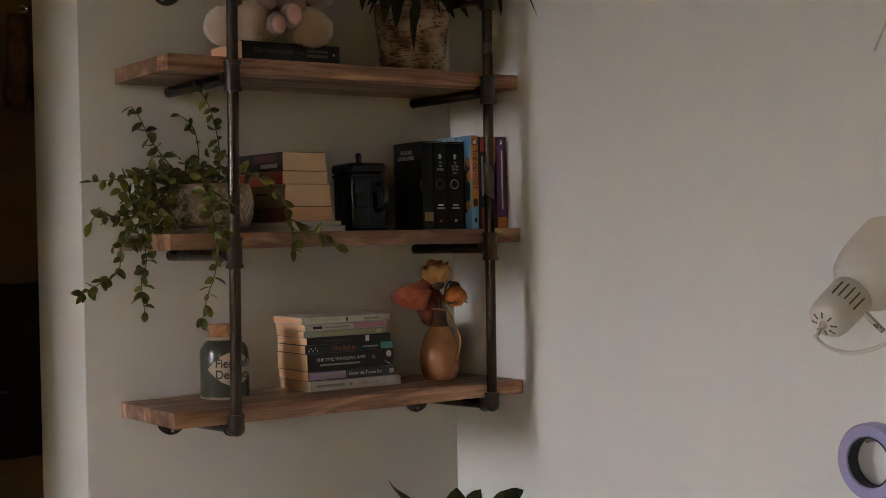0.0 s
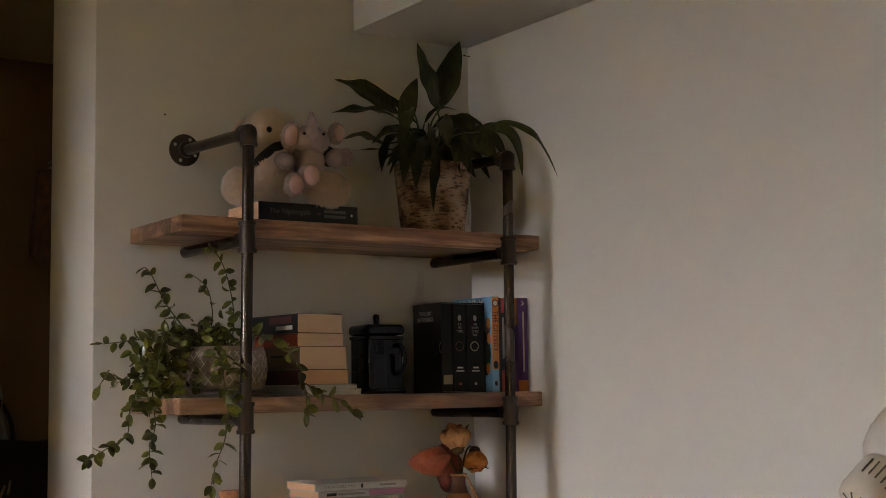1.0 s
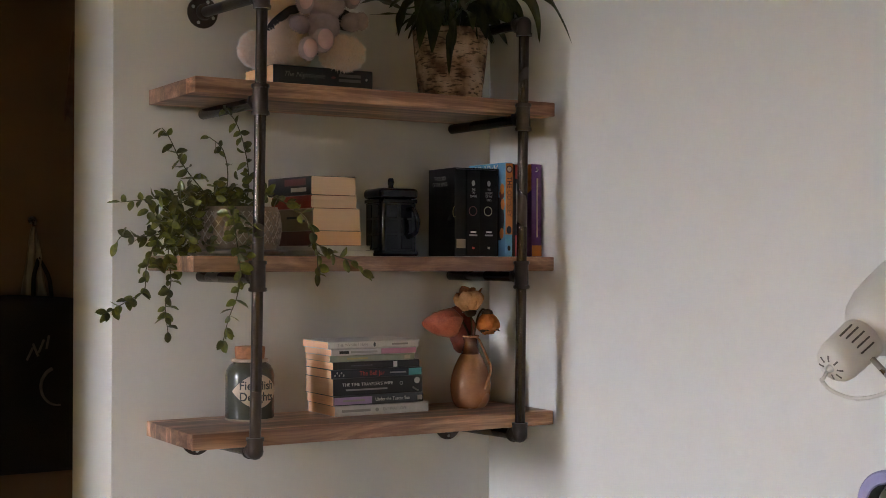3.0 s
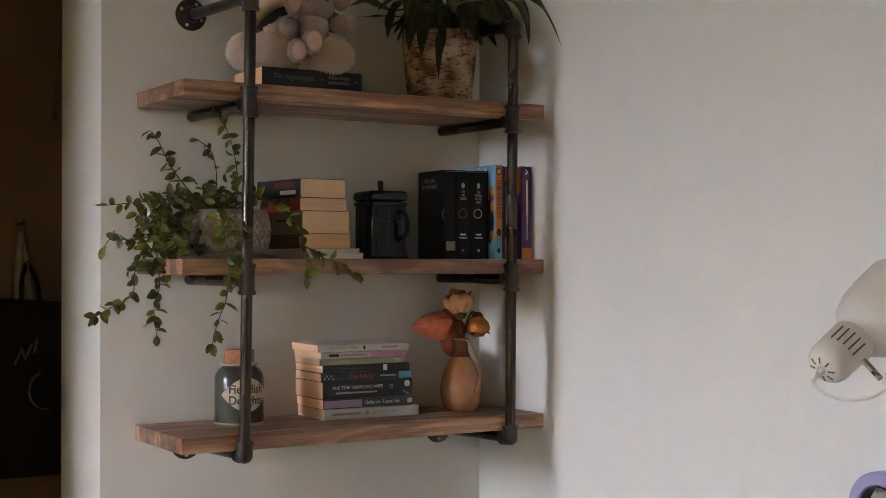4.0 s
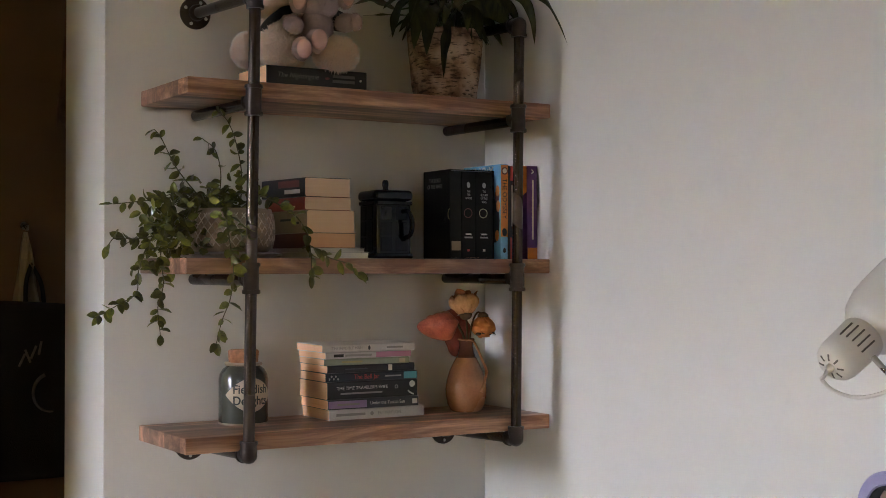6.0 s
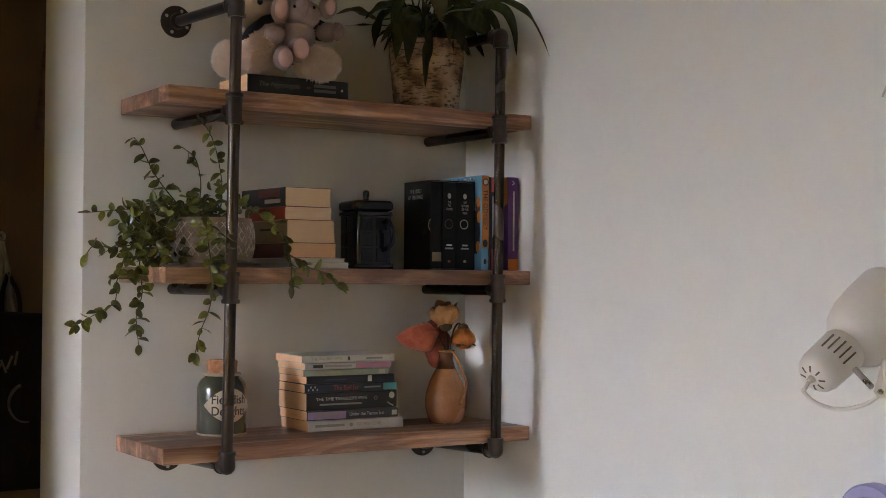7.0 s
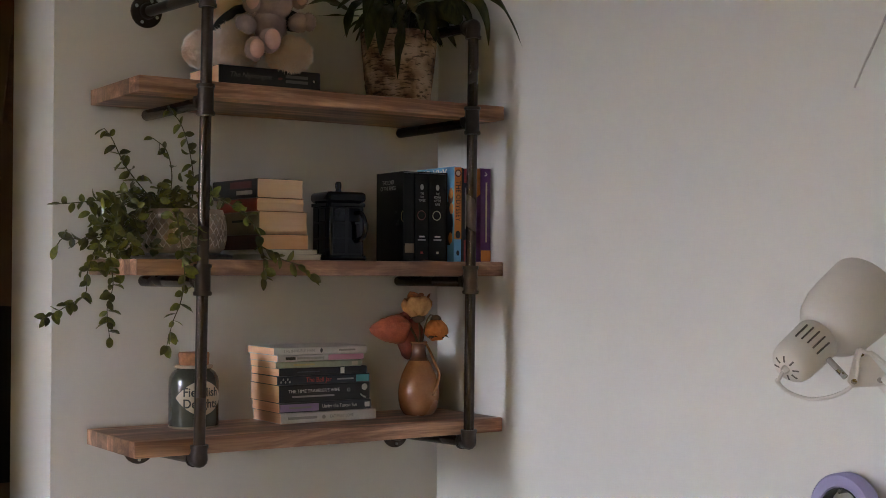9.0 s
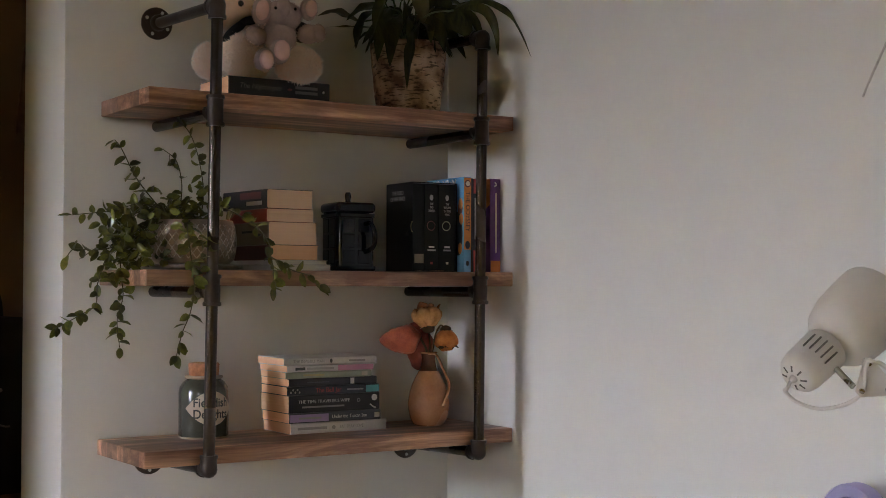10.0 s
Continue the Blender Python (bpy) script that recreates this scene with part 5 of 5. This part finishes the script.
def plush(name, m, blobs, mats, fur, label, seed):
    """Soft toy out of overlapping stuffed shapes. blobs: centre, radii, tilt in degrees, material slot, fur length."""
    rnd = random.Random(seed)
    verts, faces, slots = [], [], []
    for c, radii, tilt, slot, hair in blobs:
        bm = bmesh.new()
        bmesh.ops.create_icosphere(bm, subdivisions=4 if max(radii) > 0.012 else 2, radius=1)
        bm.normal_update()
        bm.verts.index_update()
        rot = Euler([radians(a) for a in tilt]).to_matrix()
        c = Vector(c)
        base = len(verts)
        for v in bm.verts:
            k = 1 + (0.06 * noise.noise(v.co * 2.3 + c * 40) + 0.06 * noise.noise(v.co * 9 + c * 50)) * (1 if hair > 0.001 else 0.35)
            p = rot @ Vector([v.co[i] * radii[i] * k for i in range(3)]) + c
            verts.append(p)
        for f in bm.faces:
            faces.append([base + v.index for v in f.verts])
            slots.append(slot)
        if hair:
            area = sum(f.calc_area() for f in bm.faces) * (radii[0] * radii[1] + radii[1] * radii[2] + radii[0] * radii[2]) / 3
            n = int(area * fur)
            pool = list(bm.faces)
            for _ in range(n):
                f = rnd.choice(pool)
                nrm = Vector(f.normal)
                q = f.calc_center_median() + Vector((rnd.uniform(-1, 1), rnd.uniform(-1, 1), rnd.uniform(-1, 1))) * 0.05
                p = rot @ Vector([q[i] * radii[i] for i in range(3)]) + c
                d = (rot @ Vector([nrm[i] / radii[i] for i in range(3)])).normalized()
                d = (d + 1.1 * noise.noise_vector(p * 90) + Vector((rnd.uniform(-.4, .4), rnd.uniform(-.4, .4), rnd.uniform(-.7, .2)))).normalized()
                s = d.orthogonal().normalized() * min(0.0013, 0.13 * hair + 0.0002) * rnd.uniform(0.6, 1.2)
                s2 = d.cross(s)
                b0 = len(verts)
                ln = hair * rnd.uniform(0.5, 1.2)
                verts.extend([p + s, p - 0.5 * s + 0.87 * s2, p - 0.5 * s - 0.87 * s2, p + d * ln])
                faces.extend([(b0, b0 + 1, b0 + 3), (b0 + 1, b0 + 2, b0 + 3), (b0 + 2, b0, b0 + 3)])
                slots.extend([slot] * 3)
        bm.free()
    me = bpy.data.meshes.new(name)
    me.from_pydata([tuple(v) for v in verts], [], faces)
    for k in mats:
        me.materials.append(k)
    me.polygons.foreach_set("material_index", slots)
    me.polygons.foreach_set("use_smooth", [True] * len(me.polygons))
    ob = new(name, me)
    ob.matrix_world = m
    return tagged(ob, label, "soft toy")


Z = 1.946
plush("soft_toy", pose(-0.575, -0.120, Z), [
    ((-0.004, 0.012, 0.058), (0.056, 0.046, 0.058), (0, 0, 0), 0, 0.009),
    ((-0.056, -0.004, 0.036), (0.050, 0.040, 0.036), (0, 0, 15), 0, 0.009),
    ((-0.086, -0.012, 0.036), (0.028, 0.034, 0.032), (0, 0, 0), 0, 0.009),
    ((-0.033, -0.050, 0.046), (0.046, 0.038, 0.044), (0, 0, 0), 0, 0.009),
    ((0.080, -0.078, 0.032), (0.043, 0.040, 0.034), (0, 0, -10), 0, 0.009),
    ((0.016, 0.012, 0.112), (0.060, 0.034, 0.014), (6, -8, 0), 2, 0),
    ((0.070, 0.016, 0.085), (0.030, 0.036, 0.044), (0, 0, 0), 2, 0),
    ((-0.010, -0.002, 0.150), (0.056, 0.044, 0.050), (0, 8, 0), 0, 0.008),
    ((0.032, -0.020, 0.132), (0.030, 0.030, 0.024), (0, 0, 0), 0, 0.009),
    ((-0.060, 0.010, 0.154), (0.024, 0.014, 0.024), (0, -20, 0), 0, 0.009),
    ((0.030, 0.018, 0.180), (0.022, 0.013, 0.020), (0, 20, 0), 0, 0.009),
    ((-0.052, -0.058, 0.094), (0.036, 0.008, 0.010), (0, -42, 0), 2, 0),
    ((-0.022, -0.060, 0.116), (0.022, 0.008, 0.009), (0, -15, 0), 2, 0),
    ((-0.066, -0.058, 0.076), (0.010, 0.007, 0.014), (0, 10, 0), 2, 0),
    ((0.120, 0.000, 0.118), (0.040, 0.016, 0.022), (0, 12, 0), 2, 0),
    ((-0.034, -0.046, 0.152), (0.0066, 0.004, 0.0066), (0, 0, 0), 3, 0),
], [FUR_CREAM, FUR_PINK, DARK_CLOTH, EYE], 330000, "fluffy cream soft toy sitting on a book", 2)
plush("soft_toy", pose(-0.541, -0.196, Z - 0.028), [
    ((0.006, 0.004, 0.114), (0.034, 0.030, 0.040), (0, 0, 0), 0, 0.003),
    ((0.008, -0.004, 0.158), (0.040, 0.032, 0.030), (0, 0, 0), 0, 0.003),
    ((0.001, -0.024, 0.166), (0.0150, 0.0150, 0.024), (10, -6, 0), 0, 0.002),
    ((-0.001, -0.027, 0.184), (0.0105, 0.0110, 0.022), (10, -5, 0), 0, 0.002),
    ((-0.003, -0.029, 0.203), (0.0060, 0.0065, 0.010), (10, -5, 0), 0, 0.0015),
    ((-0.040, -0.008, 0.162), (0.019, 0.011, 0.028), (0, 8, -30), 0, 0.003),
    ((-0.042, -0.016, 0.162), (0.0135, 0.006, 0.021), (0, 8, -30), 1, 0),
    ((0.068, -0.004, 0.178), (0.021, 0.011, 0.025), (0, 42, 20), 0, 0.003),
    ((0.070, -0.012, 0.178), (0.0155, 0.006, 0.018), (0, 42, 20), 1, 0),
    ((-0.052, -0.006, 0.110), (0.021, 0.019, 0.019), (0, 10, 0), 0, 0.003),
    ((0.066, -0.008, 0.126), (0.024, 0.018, 0.019), (0, -14, 0), 0, 0.003),
    ((0.084, -0.016, 0.128), (0.016, 0.012, 0.018), (0, 0, 15), 0, 0.003),
    ((-0.044, -0.030, 0.060), (0.018, 0.023, 0.023), (0, 0, 0), 0, 0.003),
    ((-0.047, -0.047, 0.058), (0.0145, 0.010, 0.019), (0, 0, -10), 1, 0),
    ((-0.014, -0.036, 0.078), (0.020, 0.024, 0.024), (0, 0, 0), 0, 0.003),
    ((-0.017, -0.055, 0.078), (0.0165, 0.010, 0.0205), (0, 0, -5), 1, 0),
    ((0.022, -0.034, 0.168), (0.0032, 0.0025, 0.0034), (0, 0, 0), 2, 0),
    ((-0.020, -0.031, 0.166), (0.0032, 0.0025, 0.0034), (0, 0, 0), 2, 0),
], [FUR_GREY, FUR_PINK, EYE], 200000, "grey soft toy with pink ears and foot pads", 4)

# ---------------------------------------------------------------- desk side
LAMP_PAINT = material("lamp_enamel", (0.72, 0.67, 0.61), rough=0.38, vary=0.04, scale=6, bump=0.05, bump_scale=200)
LAMP_DARK = material("lamp_slot", (0.13, 0.105, 0.09), rough=0.7, vary=0.2)
CHROME = material("lamp_metal", (0.40, 0.36, 0.32), rough=0.28, metal=1.0, vary=0.15, scale=60)
LAVENDER = material("lavender_plastic", (0.36, 0.33, 0.56), rough=0.42, vary=0.05, scale=20)
RUBBER = material("black_rubber", (0.015, 0.015, 0.017), rough=0.6, vary=0.2)
# desktop white chosen to reflect window light up under the shelf
DESK_BOUNCE_TOP = material("desk_bounce_white", (0.74, 0.76, 0.72), rough=0.5, vary=0.04, scale=6)
DESK_LEG = material("desk_steel", (0.03, 0.03, 0.03), rough=0.5, metal=0.6)


# desk is unseen: it carries lamp and plant, and its top acts as reflector
def desk():
    root = empty("desk", pose(-0.32, -1.12, 0), "unseen steel-legged desk, top whitened to bounce light upward", "desk")
    part("tabletop", box(-0.30, 0.30, -1.08, 1.08, 0.715, 0.745, 0.003), DESK_BOUNCE_TOP, root)
    for sx in (-1, 1):
        for sy in (-1, 1):
            part("leg", box(sx * 0.265 - 0.02, sx * 0.265 + 0.02, sy * 1.03 - 0.02, sy * 1.03 + 0.02, 0.0, 0.7149, 0.003), DESK_LEG, root)


desk()


def desk_lamp():
    tip = Vector((-0.345, -1.387, 1.4055))
    axis = Vector((0.84, 0.0, 0.52)).normalized()
    m = Matrix.Translation(tip) @ axis.to_track_quat("Z", "Y").to_matrix().to_4x4()
    root = empty("desk_lamp", Matrix.Translation((-0.30, -1.86, 0.7455)), "white enamelled articulated desk lamp turned to the wall", "lamp")
    inv = root.matrix_world.inverted()
    k = inv @ m @ Matrix.Diagonal((0.83, 0.83, 0.83, 1))
    cap = part("cap", lathe([(0, 0.0), (0.018, 0.0005), (0.028, 0.004), (0.0345, 0.012), (0.0375, 0.024), (0.0395, 0.086), (0.0385, 0.090), (0.030, 0.090)], 48), LAMP_PAINT, root)
    cap.matrix_basis = k
    up_dir = m.to_3x3().inverted() @ Vector((-0.55, -0.75, 0.48))
    slot0 = math.atan2(up_dir.y, up_dir.x)
    for i in range(5):
        a = slot0 + radians((i - 2) * 17)
        bm = box(0.0375, 0.0402, -0.0015, 0.0015, 0.040, 0.074, 0.001, 2)
        s = part("vent_slot", bm, LAMP_DARK, cap, "dark vent slot")
        s.matrix_basis = pose(0, 0, 0, 0, 0, math.degrees(a)) @ pose(0, 0, 0, 0, 1.6, 0)
    for i in range(8):
        bm = box(0.013, 0.024, -0.0015, 0.0015, -0.0036, -0.0008)
        part("vent_slot", bm, LAMP_DARK, cap).matrix_basis = pose(0, 0, 0, 0, 0, i * 45 + 12) @ pose(0, 0, 0, 0, -12.4, 0)
    part("cable_grommet", lathe([(0, -0.010), (0.004, -0.0095), (0.0065, -0.004), (0.008, 0.002)], 18), LAMP_PAINT, cap)
    prof = [(r * 0.80, z + 0.013) for r, z in ((0.030, 0.082), (0.044, 0.086), (0.060, 0.096), (0.075, 0.114), (0.084, 0.140), (0.0875, 0.172), (0.089, 0.205), (0.0895, 0.222), (0.0870, 0.222), (0.0865, 0.205), (0.085, 0.172), (0.0815, 0.141), (0.073, 0.116), (0.058, 0.099), (0.030, 0.0855))]
    shade = part("shade", lathe(prof, 64), LAMP_PAINT, root, "deep rounded enamel shade")
    shade.matrix_basis = k
    part("bulb", lathe([(0, 0.172), (0.022, 0.166), (0.029, 0.145), (0.026, 0.126), (0.014, 0.106), (0.013, 0.092), (0, 0.092)], 28), LAMP_PAINT, shade)
    R = k.to_3x3()
    # joint: rod, bracket plate with screws, then the arms down to the base
    side = Vector((0.80, -0.52, -0.28)).normalized()
    j0 = inv @ Vector((-0.335, -1.452, 1.422))
    j1 = inv @ Vector((-0.335, -1.480, 1.400))
    part("joint_rod", rod(j0, j1, 0.0042, 14), CHROME, root, "bare metal joint rod")
    e = inv @ Vector((-0.335, -1.502, 1.404))
    bm = bmesh.new()
    tri = [(-0.004, 0.034), (0.004, 0.036), (0.034, 0.002), (0.036, -0.008), (0.028, -0.014), (-0.010, -0.016), (-0.016, -0.008)]
    right = Vector((0.84, -0.54, 0))
    up = Vector((0, 0, 1))
    nrm = Vector((-0.54, -0.84, 0))
    for off in (0.0, 0.0035):
        f = bm.faces.new([bm.verts.new(e + right * a + up * b + nrm * off) for a, b in tri])
    bm.verts.ensure_lookup_table()
    n = len(tri)
    for i in range(n):
        bm.faces.new((bm.verts[i], bm.verts[(i + 1) % n], bm.verts[n + (i + 1) % n], bm.verts[n + i]))
    plate = part("bracket", bm, LAMP_PAINT, root, smooth=20)
    for a, b in ((-0.008, -0.008), (0.026, -0.006), (0.001, 0.028)):
        part("screw", rod(e + right * a + up * b + nrm * 0.003, e + right * a + up * b + nrm * 0.0075, 0.0036, 14), CHROME, plate, "bright screw head")
    elbow_p = Vector((0.02, 0.06, 0.42))
    for dx in (-0.010, 0.010):
        part("arm", rod(e + right * 0.03 + up * (-0.006 + dx * 0.4) + nrm * dx, elbow_p + nrm * dx, 0.0058, 12), LAMP_PAINT, root)
        part("arm", rod(elbow_p + nrm * dx, Vector((0, 0, 0.05)) + nrm * dx, 0.0058, 12), LAMP_PAINT, root)
    part("arm_joint", rod(elbow_p + nrm * -0.016, elbow_p + nrm * 0.016, 0.018, 24), LAMP_PAINT, root)
    part("base", lathe([(0, 0), (0.090, 0), (0.092, 0.004), (0.088, 0.018), (0.060, 0.024), (0.016, 0.028), (0.014, 0.056), (0, 0.056)], 48), LAMP_PAINT, root)
    t0 = tip - axis * 0.008
    cable = spline([inv @ p for p in (t0, t0 - axis * 0.008 + Vector((0.0, 0.0, -0.005)), Vector((-0.354, -1.380, 1.388)), Vector((-0.350, -1.396, 1.375)), Vector((-0.345, -1.432, 1.368)), Vector((-0.342, -1.476, 1.378)), Vector((-0.341, -1.502, 1.398)), Vector((-0.340, -1.506, 1.428)), Vector((-0.338, -1.516, 1.434)), Vector((-0.31, -1.545, 1.404)), Vector((-0.28, -1.80, 1.19)))], 8)
    part("cable", tube(cable, 0.0028, 8), LAMP_PAINT, root, "thin white flex")


desk_lamp()


def wall_ring():
    root = empty("wall_ring", Matrix.Translation((-0.0015, -1.232, 1.157)) @ pose(0, 0, 0, 0, -90, 0), "lavender plastic ring with black lining hanging on wall", "wall hook")
    ring = lathe([(0.0405, 0.026), (0.0415, 0.047), (0.044, 0.051), (0.0605, 0.051), (0.0640, 0.047), (0.0645, 0.026), (0.061, 0.024), (0.043, 0.024), (0.0405, 0.026)], 72)
    part("ring", ring, LAVENDER, root)
    part("lining", lathe([(0.0398, 0.025), (0.0398, 0.0495), (0.0412, 0.0495), (0.0412, 0.025), (0.0398, 0.025)], 64), RUBBER, root, "thin black inner lining")
    part("peg", rod((0.036, 0, 0.0), (0.036, 0, 0.052), 0.0035, 14), CHROME, root)


wall_ring()


def low_plant():
    o = Vector((-0.175, -0.235, 0.7455))
    root = empty("potted_plant", Matrix.Translation(o), "small broad-leaved green plant in a clay pot on desk", "plant")
    part("pot", lathe([(0, 0), (0.045, 0), (0.058, 0.085), (0.063, 0.086), (0.064, 0.102), (0.058, 0.102), (0.053, 0.085), (0, 0.082)], 40), TERRACOTTA_PLAIN, root)
    part("soil", lathe([(0, 0.094), (0.03, 0.093), (0.0575, 0.090)], 28, wobble=0.05), SOIL, root)
    c = o + Vector((0, 0, 0.088))
    for pts, w, tw in (
        ([(-0.240, -0.225, 0.930), (-0.280, -0.215, 0.962), (-0.308, -0.205, 0.995), (-0.328, -0.200, 1.026)], 0.050, 0.9),
        ([(-0.165, -0.225, 0.900), (-0.158, -0.215, 0.935), (-0.152, -0.205, 0.962), (-0.146, -0.200, 0.986)], 0.060, 0.2),
        ([(-0.140, -0.225, 0.920), (-0.118, -0.215, 0.945), (-0.098, -0.205, 0.960), (-0.080, -0.200, 0.974)], 0.042, 0.6),
        ([(-0.130, -0.270, 0.930), (-0.095, -0.290, 0.958), (-0.065, -0.298, 0.972), (-0.036, -0.300, 0.981)], 0.046, 0.5),
        ([(-0.190, -0.275, 0.900), (-0.205, -0.310, 0.930), (-0.222, -0.340, 0.935), (-0.240, -0.365, 0.915)], 0.050, 0.2),
        ([(-0.150, -0.270, 0.900), (-0.140, -0.310, 0.920), (-0.130, -0.345, 0.915), (-0.120, -0.375, 0.890)], 0.050, 0.1),
        ([(-0.220, -0.250, 0.890), (-0.255, -0.265, 0.915), (-0.290, -0.275, 0.910), (-0.320, -0.280, 0.885)], 0.048, 0.4),
    ):
        leaf_part(root, o, c, pts, w, tw)


low_plant()

# grey tube hung from the soffit, standing in for a faint wall shadow
STREAK_GREY = material("shadow_streak_grey", (0.56, 0.52, 0.48), rough=0.9, vary=0.2, scale=40)
root = empty("wall_shadow_streak", pose(-0.012, -1.40, 2.3775), "thin grey tube standing in for a shadow streak on the wall", "plant")
pts = [Vector(p) - Vector((-0.012, -1.40, 2.3775)) for p in [(-0.012, -1.40, 2.3775), (-0.014, -1.395, 2.22), (-0.012, -1.35, 2.05), (-0.011, -1.285, 1.932), (-0.010, -1.246, 1.868), (-0.010, -1.227, 1.834)]]
part("stem", tube(spline(pts, 6), 0.0021, 8, taper=0.8), STREAK_GREY, root)
pin = empty("screw_hook", pose(-0.0005, -0.010, 2.357), "tiny dark screw hook in the wall corner", "hook")
part("shank", rod((0.0, 0, 0), (-0.016, 0, 0.0005), 0.0011, 8), IRON, pin)
part("head", rod((-0.015, 0, 0.0005), (-0.0175, 0, 0.0005), 0.0019, 10), IRON, pin)
nail = empty("nail", pose(-0.768, -0.001, 2.142), "tiny dark nail in the wall", "nail")
part("shank", rod((0, 0.003, 0), (0, -0.004, 0), 0.0008, 8), IRON, nail)
part("head", rod((0, -0.0035, 0), (0, -0.0045, 0), 0.0018, 12), IRON, nail)

# ---------------------------------------------------------------- hall
CLOTH = material("pale_linen", (0.42, 0.34, 0.29), rough=0.95, vary=0.15, scale=20, bump=0.4, bump_scale=300)
BAG = material("black_canvas", (0.014, 0.011, 0.010), rough=0.9, vary=0.4, scale=14, bump=0.5, bump_scale=300)
BAG_PRINT = material("faded_print", (0.17, 0.135, 0.115), rough=0.9, vary=0.3, scale=40)
COAT = material("brown_wool", (0.20, 0.11, 0.08), rough=0.95, vary=0.3, scale=30, bump=0.5, bump_scale=250)


def drape(width_top, width_bottom, height, folds, depth, seed, bulge=0.0):
    """Hanging cloth with folds that open downwards; the top is at z = 0."""
    bm = bmesh.new()
    N, K = 18, 36
    grid = []
    for i in range(N + 1):
        t = i / N
        w = width_top + (width_bottom - width_top) * t ** 0.8
        row = []
        for k in range(K + 1):
            s = -0.5 + k / K
            y = -0.018 - (0.25 + 0.75 * t) * depth * (0.5 + 0.5 * math.sin(k / K * math.pi * 2 * folds + seed + 0.8 * noise.noise((t * 2, s * 3, seed)))) - bulge * math.sin(math.pi * t) * math.cos(math.pi * s)
            row.append(bm.verts.new((w * s + 0.006 * noise.noise((s * 3, t * 3, seed + 2)), y, -height * t - 0.02 * t * math.sin(k * 0.5 + seed))))
        grid.append(row)
    for a, b in zip(grid, grid[1:]):
        for k in range(K):
            bm.faces.new((a[k], a[k + 1], b[k + 1], b[k]))
    return bm


def hook(root, mat=None):
    part("hook", tube(spline([(0, 0.0, 0.02), (0, -0.022, 0.012), (0, -0.038, 0.004), (0, -0.042, 0.020)], 6), 0.004, 10), mat or CHROME, root)
    part("hook_plate", lathe([(0, 0.004), (0.012, 0.004), (0.013, 0.0)], 20), mat or CHROME, root).matrix_basis = Matrix.Translation((0, 0, 0.02)) @ pose(0, 0, 0, 90, 0, 0)


HY = 1.779
root = empty("hanging_cloth", pose(-0.618, HY, 1.655), "pale linen cloth hanging from a hook in hall", "cloth")
hook(root)
ob = part("cloth", drape(0.012, 0.115, 0.30, 2.5, 0.030, 1.0), CLOTH, root)
ob.modifiers.new("thickness", "SOLIDIFY").thickness = 0.002
root = empty("tote_bag", pose(-0.60, HY - 0.05, 1.43), "dark canvas bag with faded print hanging in hall", "bag")
bm = box(-0.24, 0.24, -0.07, 0.035, -0.56, 0.0, 0.03, 3)
bmesh.ops.subdivide_edges(bm, edges=bm.edges[:], cuts=3, use_grid_fill=True)
for v in bm.verts:
    v.co.y -= 0.02 * noise.noise(v.co * 5)
    v.co.x += 0.02 * noise.noise(v.co * 4 + Vector((3, 1, 0)))
    v.co.z += 0.015 * noise.noise(v.co * 6 + Vector((0, 4, 1)))
bag = part("body", bm, BAG, root)
for sx in (-0.03, 0.03):
    part("strap", tube(spline([(sx, -0.02, -0.02), (sx * 0.8, 0.0, 0.06), (0, 0.030, 0.12)], 8), 0.007, 8), BAG, root)
part("hook", tube(spline([(0, 0.049, 0.13), (0, 0.03, 0.115), (0, 0.018, 0.12), (0, 0.016, 0.135)], 5), 0.004, 8), CHROME, root)
for i, (x, lean) in enumerate(((-0.060, 25), (-0.042, -22), (-0.024, 22), (-0.004, 10))):
    b = part("print", box(-0.0035, 0.0035, -0.0015, 0.0015, -0.022, 0.022), BAG_PRINT, bag, smooth=0)
    b.matrix_basis = pose(x, -0.097, -0.18 + 0.012 * i, 0, lean, 0)
arc = [(0.03 + 0.055 * math.cos(a), -0.096, -0.285 + 0.060 * math.sin(a)) for a in [radians(110 + 12 * i) for i in range(15)]]
part("print", tube(arc, 0.006, 8, taper=0.5), BAG_PRINT, bag)
root = empty("hanging_coat", pose(-0.44, HY, 2.30), "brown wool coat hanging on a hall hook", "coat")
hook(root)
ob = part("coat", drape(0.10, 0.17, 0.30, 2, 0.05, 3.0, 0.03), COAT, root)
ob.modifiers.new("thickness", "SOLIDIFY").thickness = 0.004
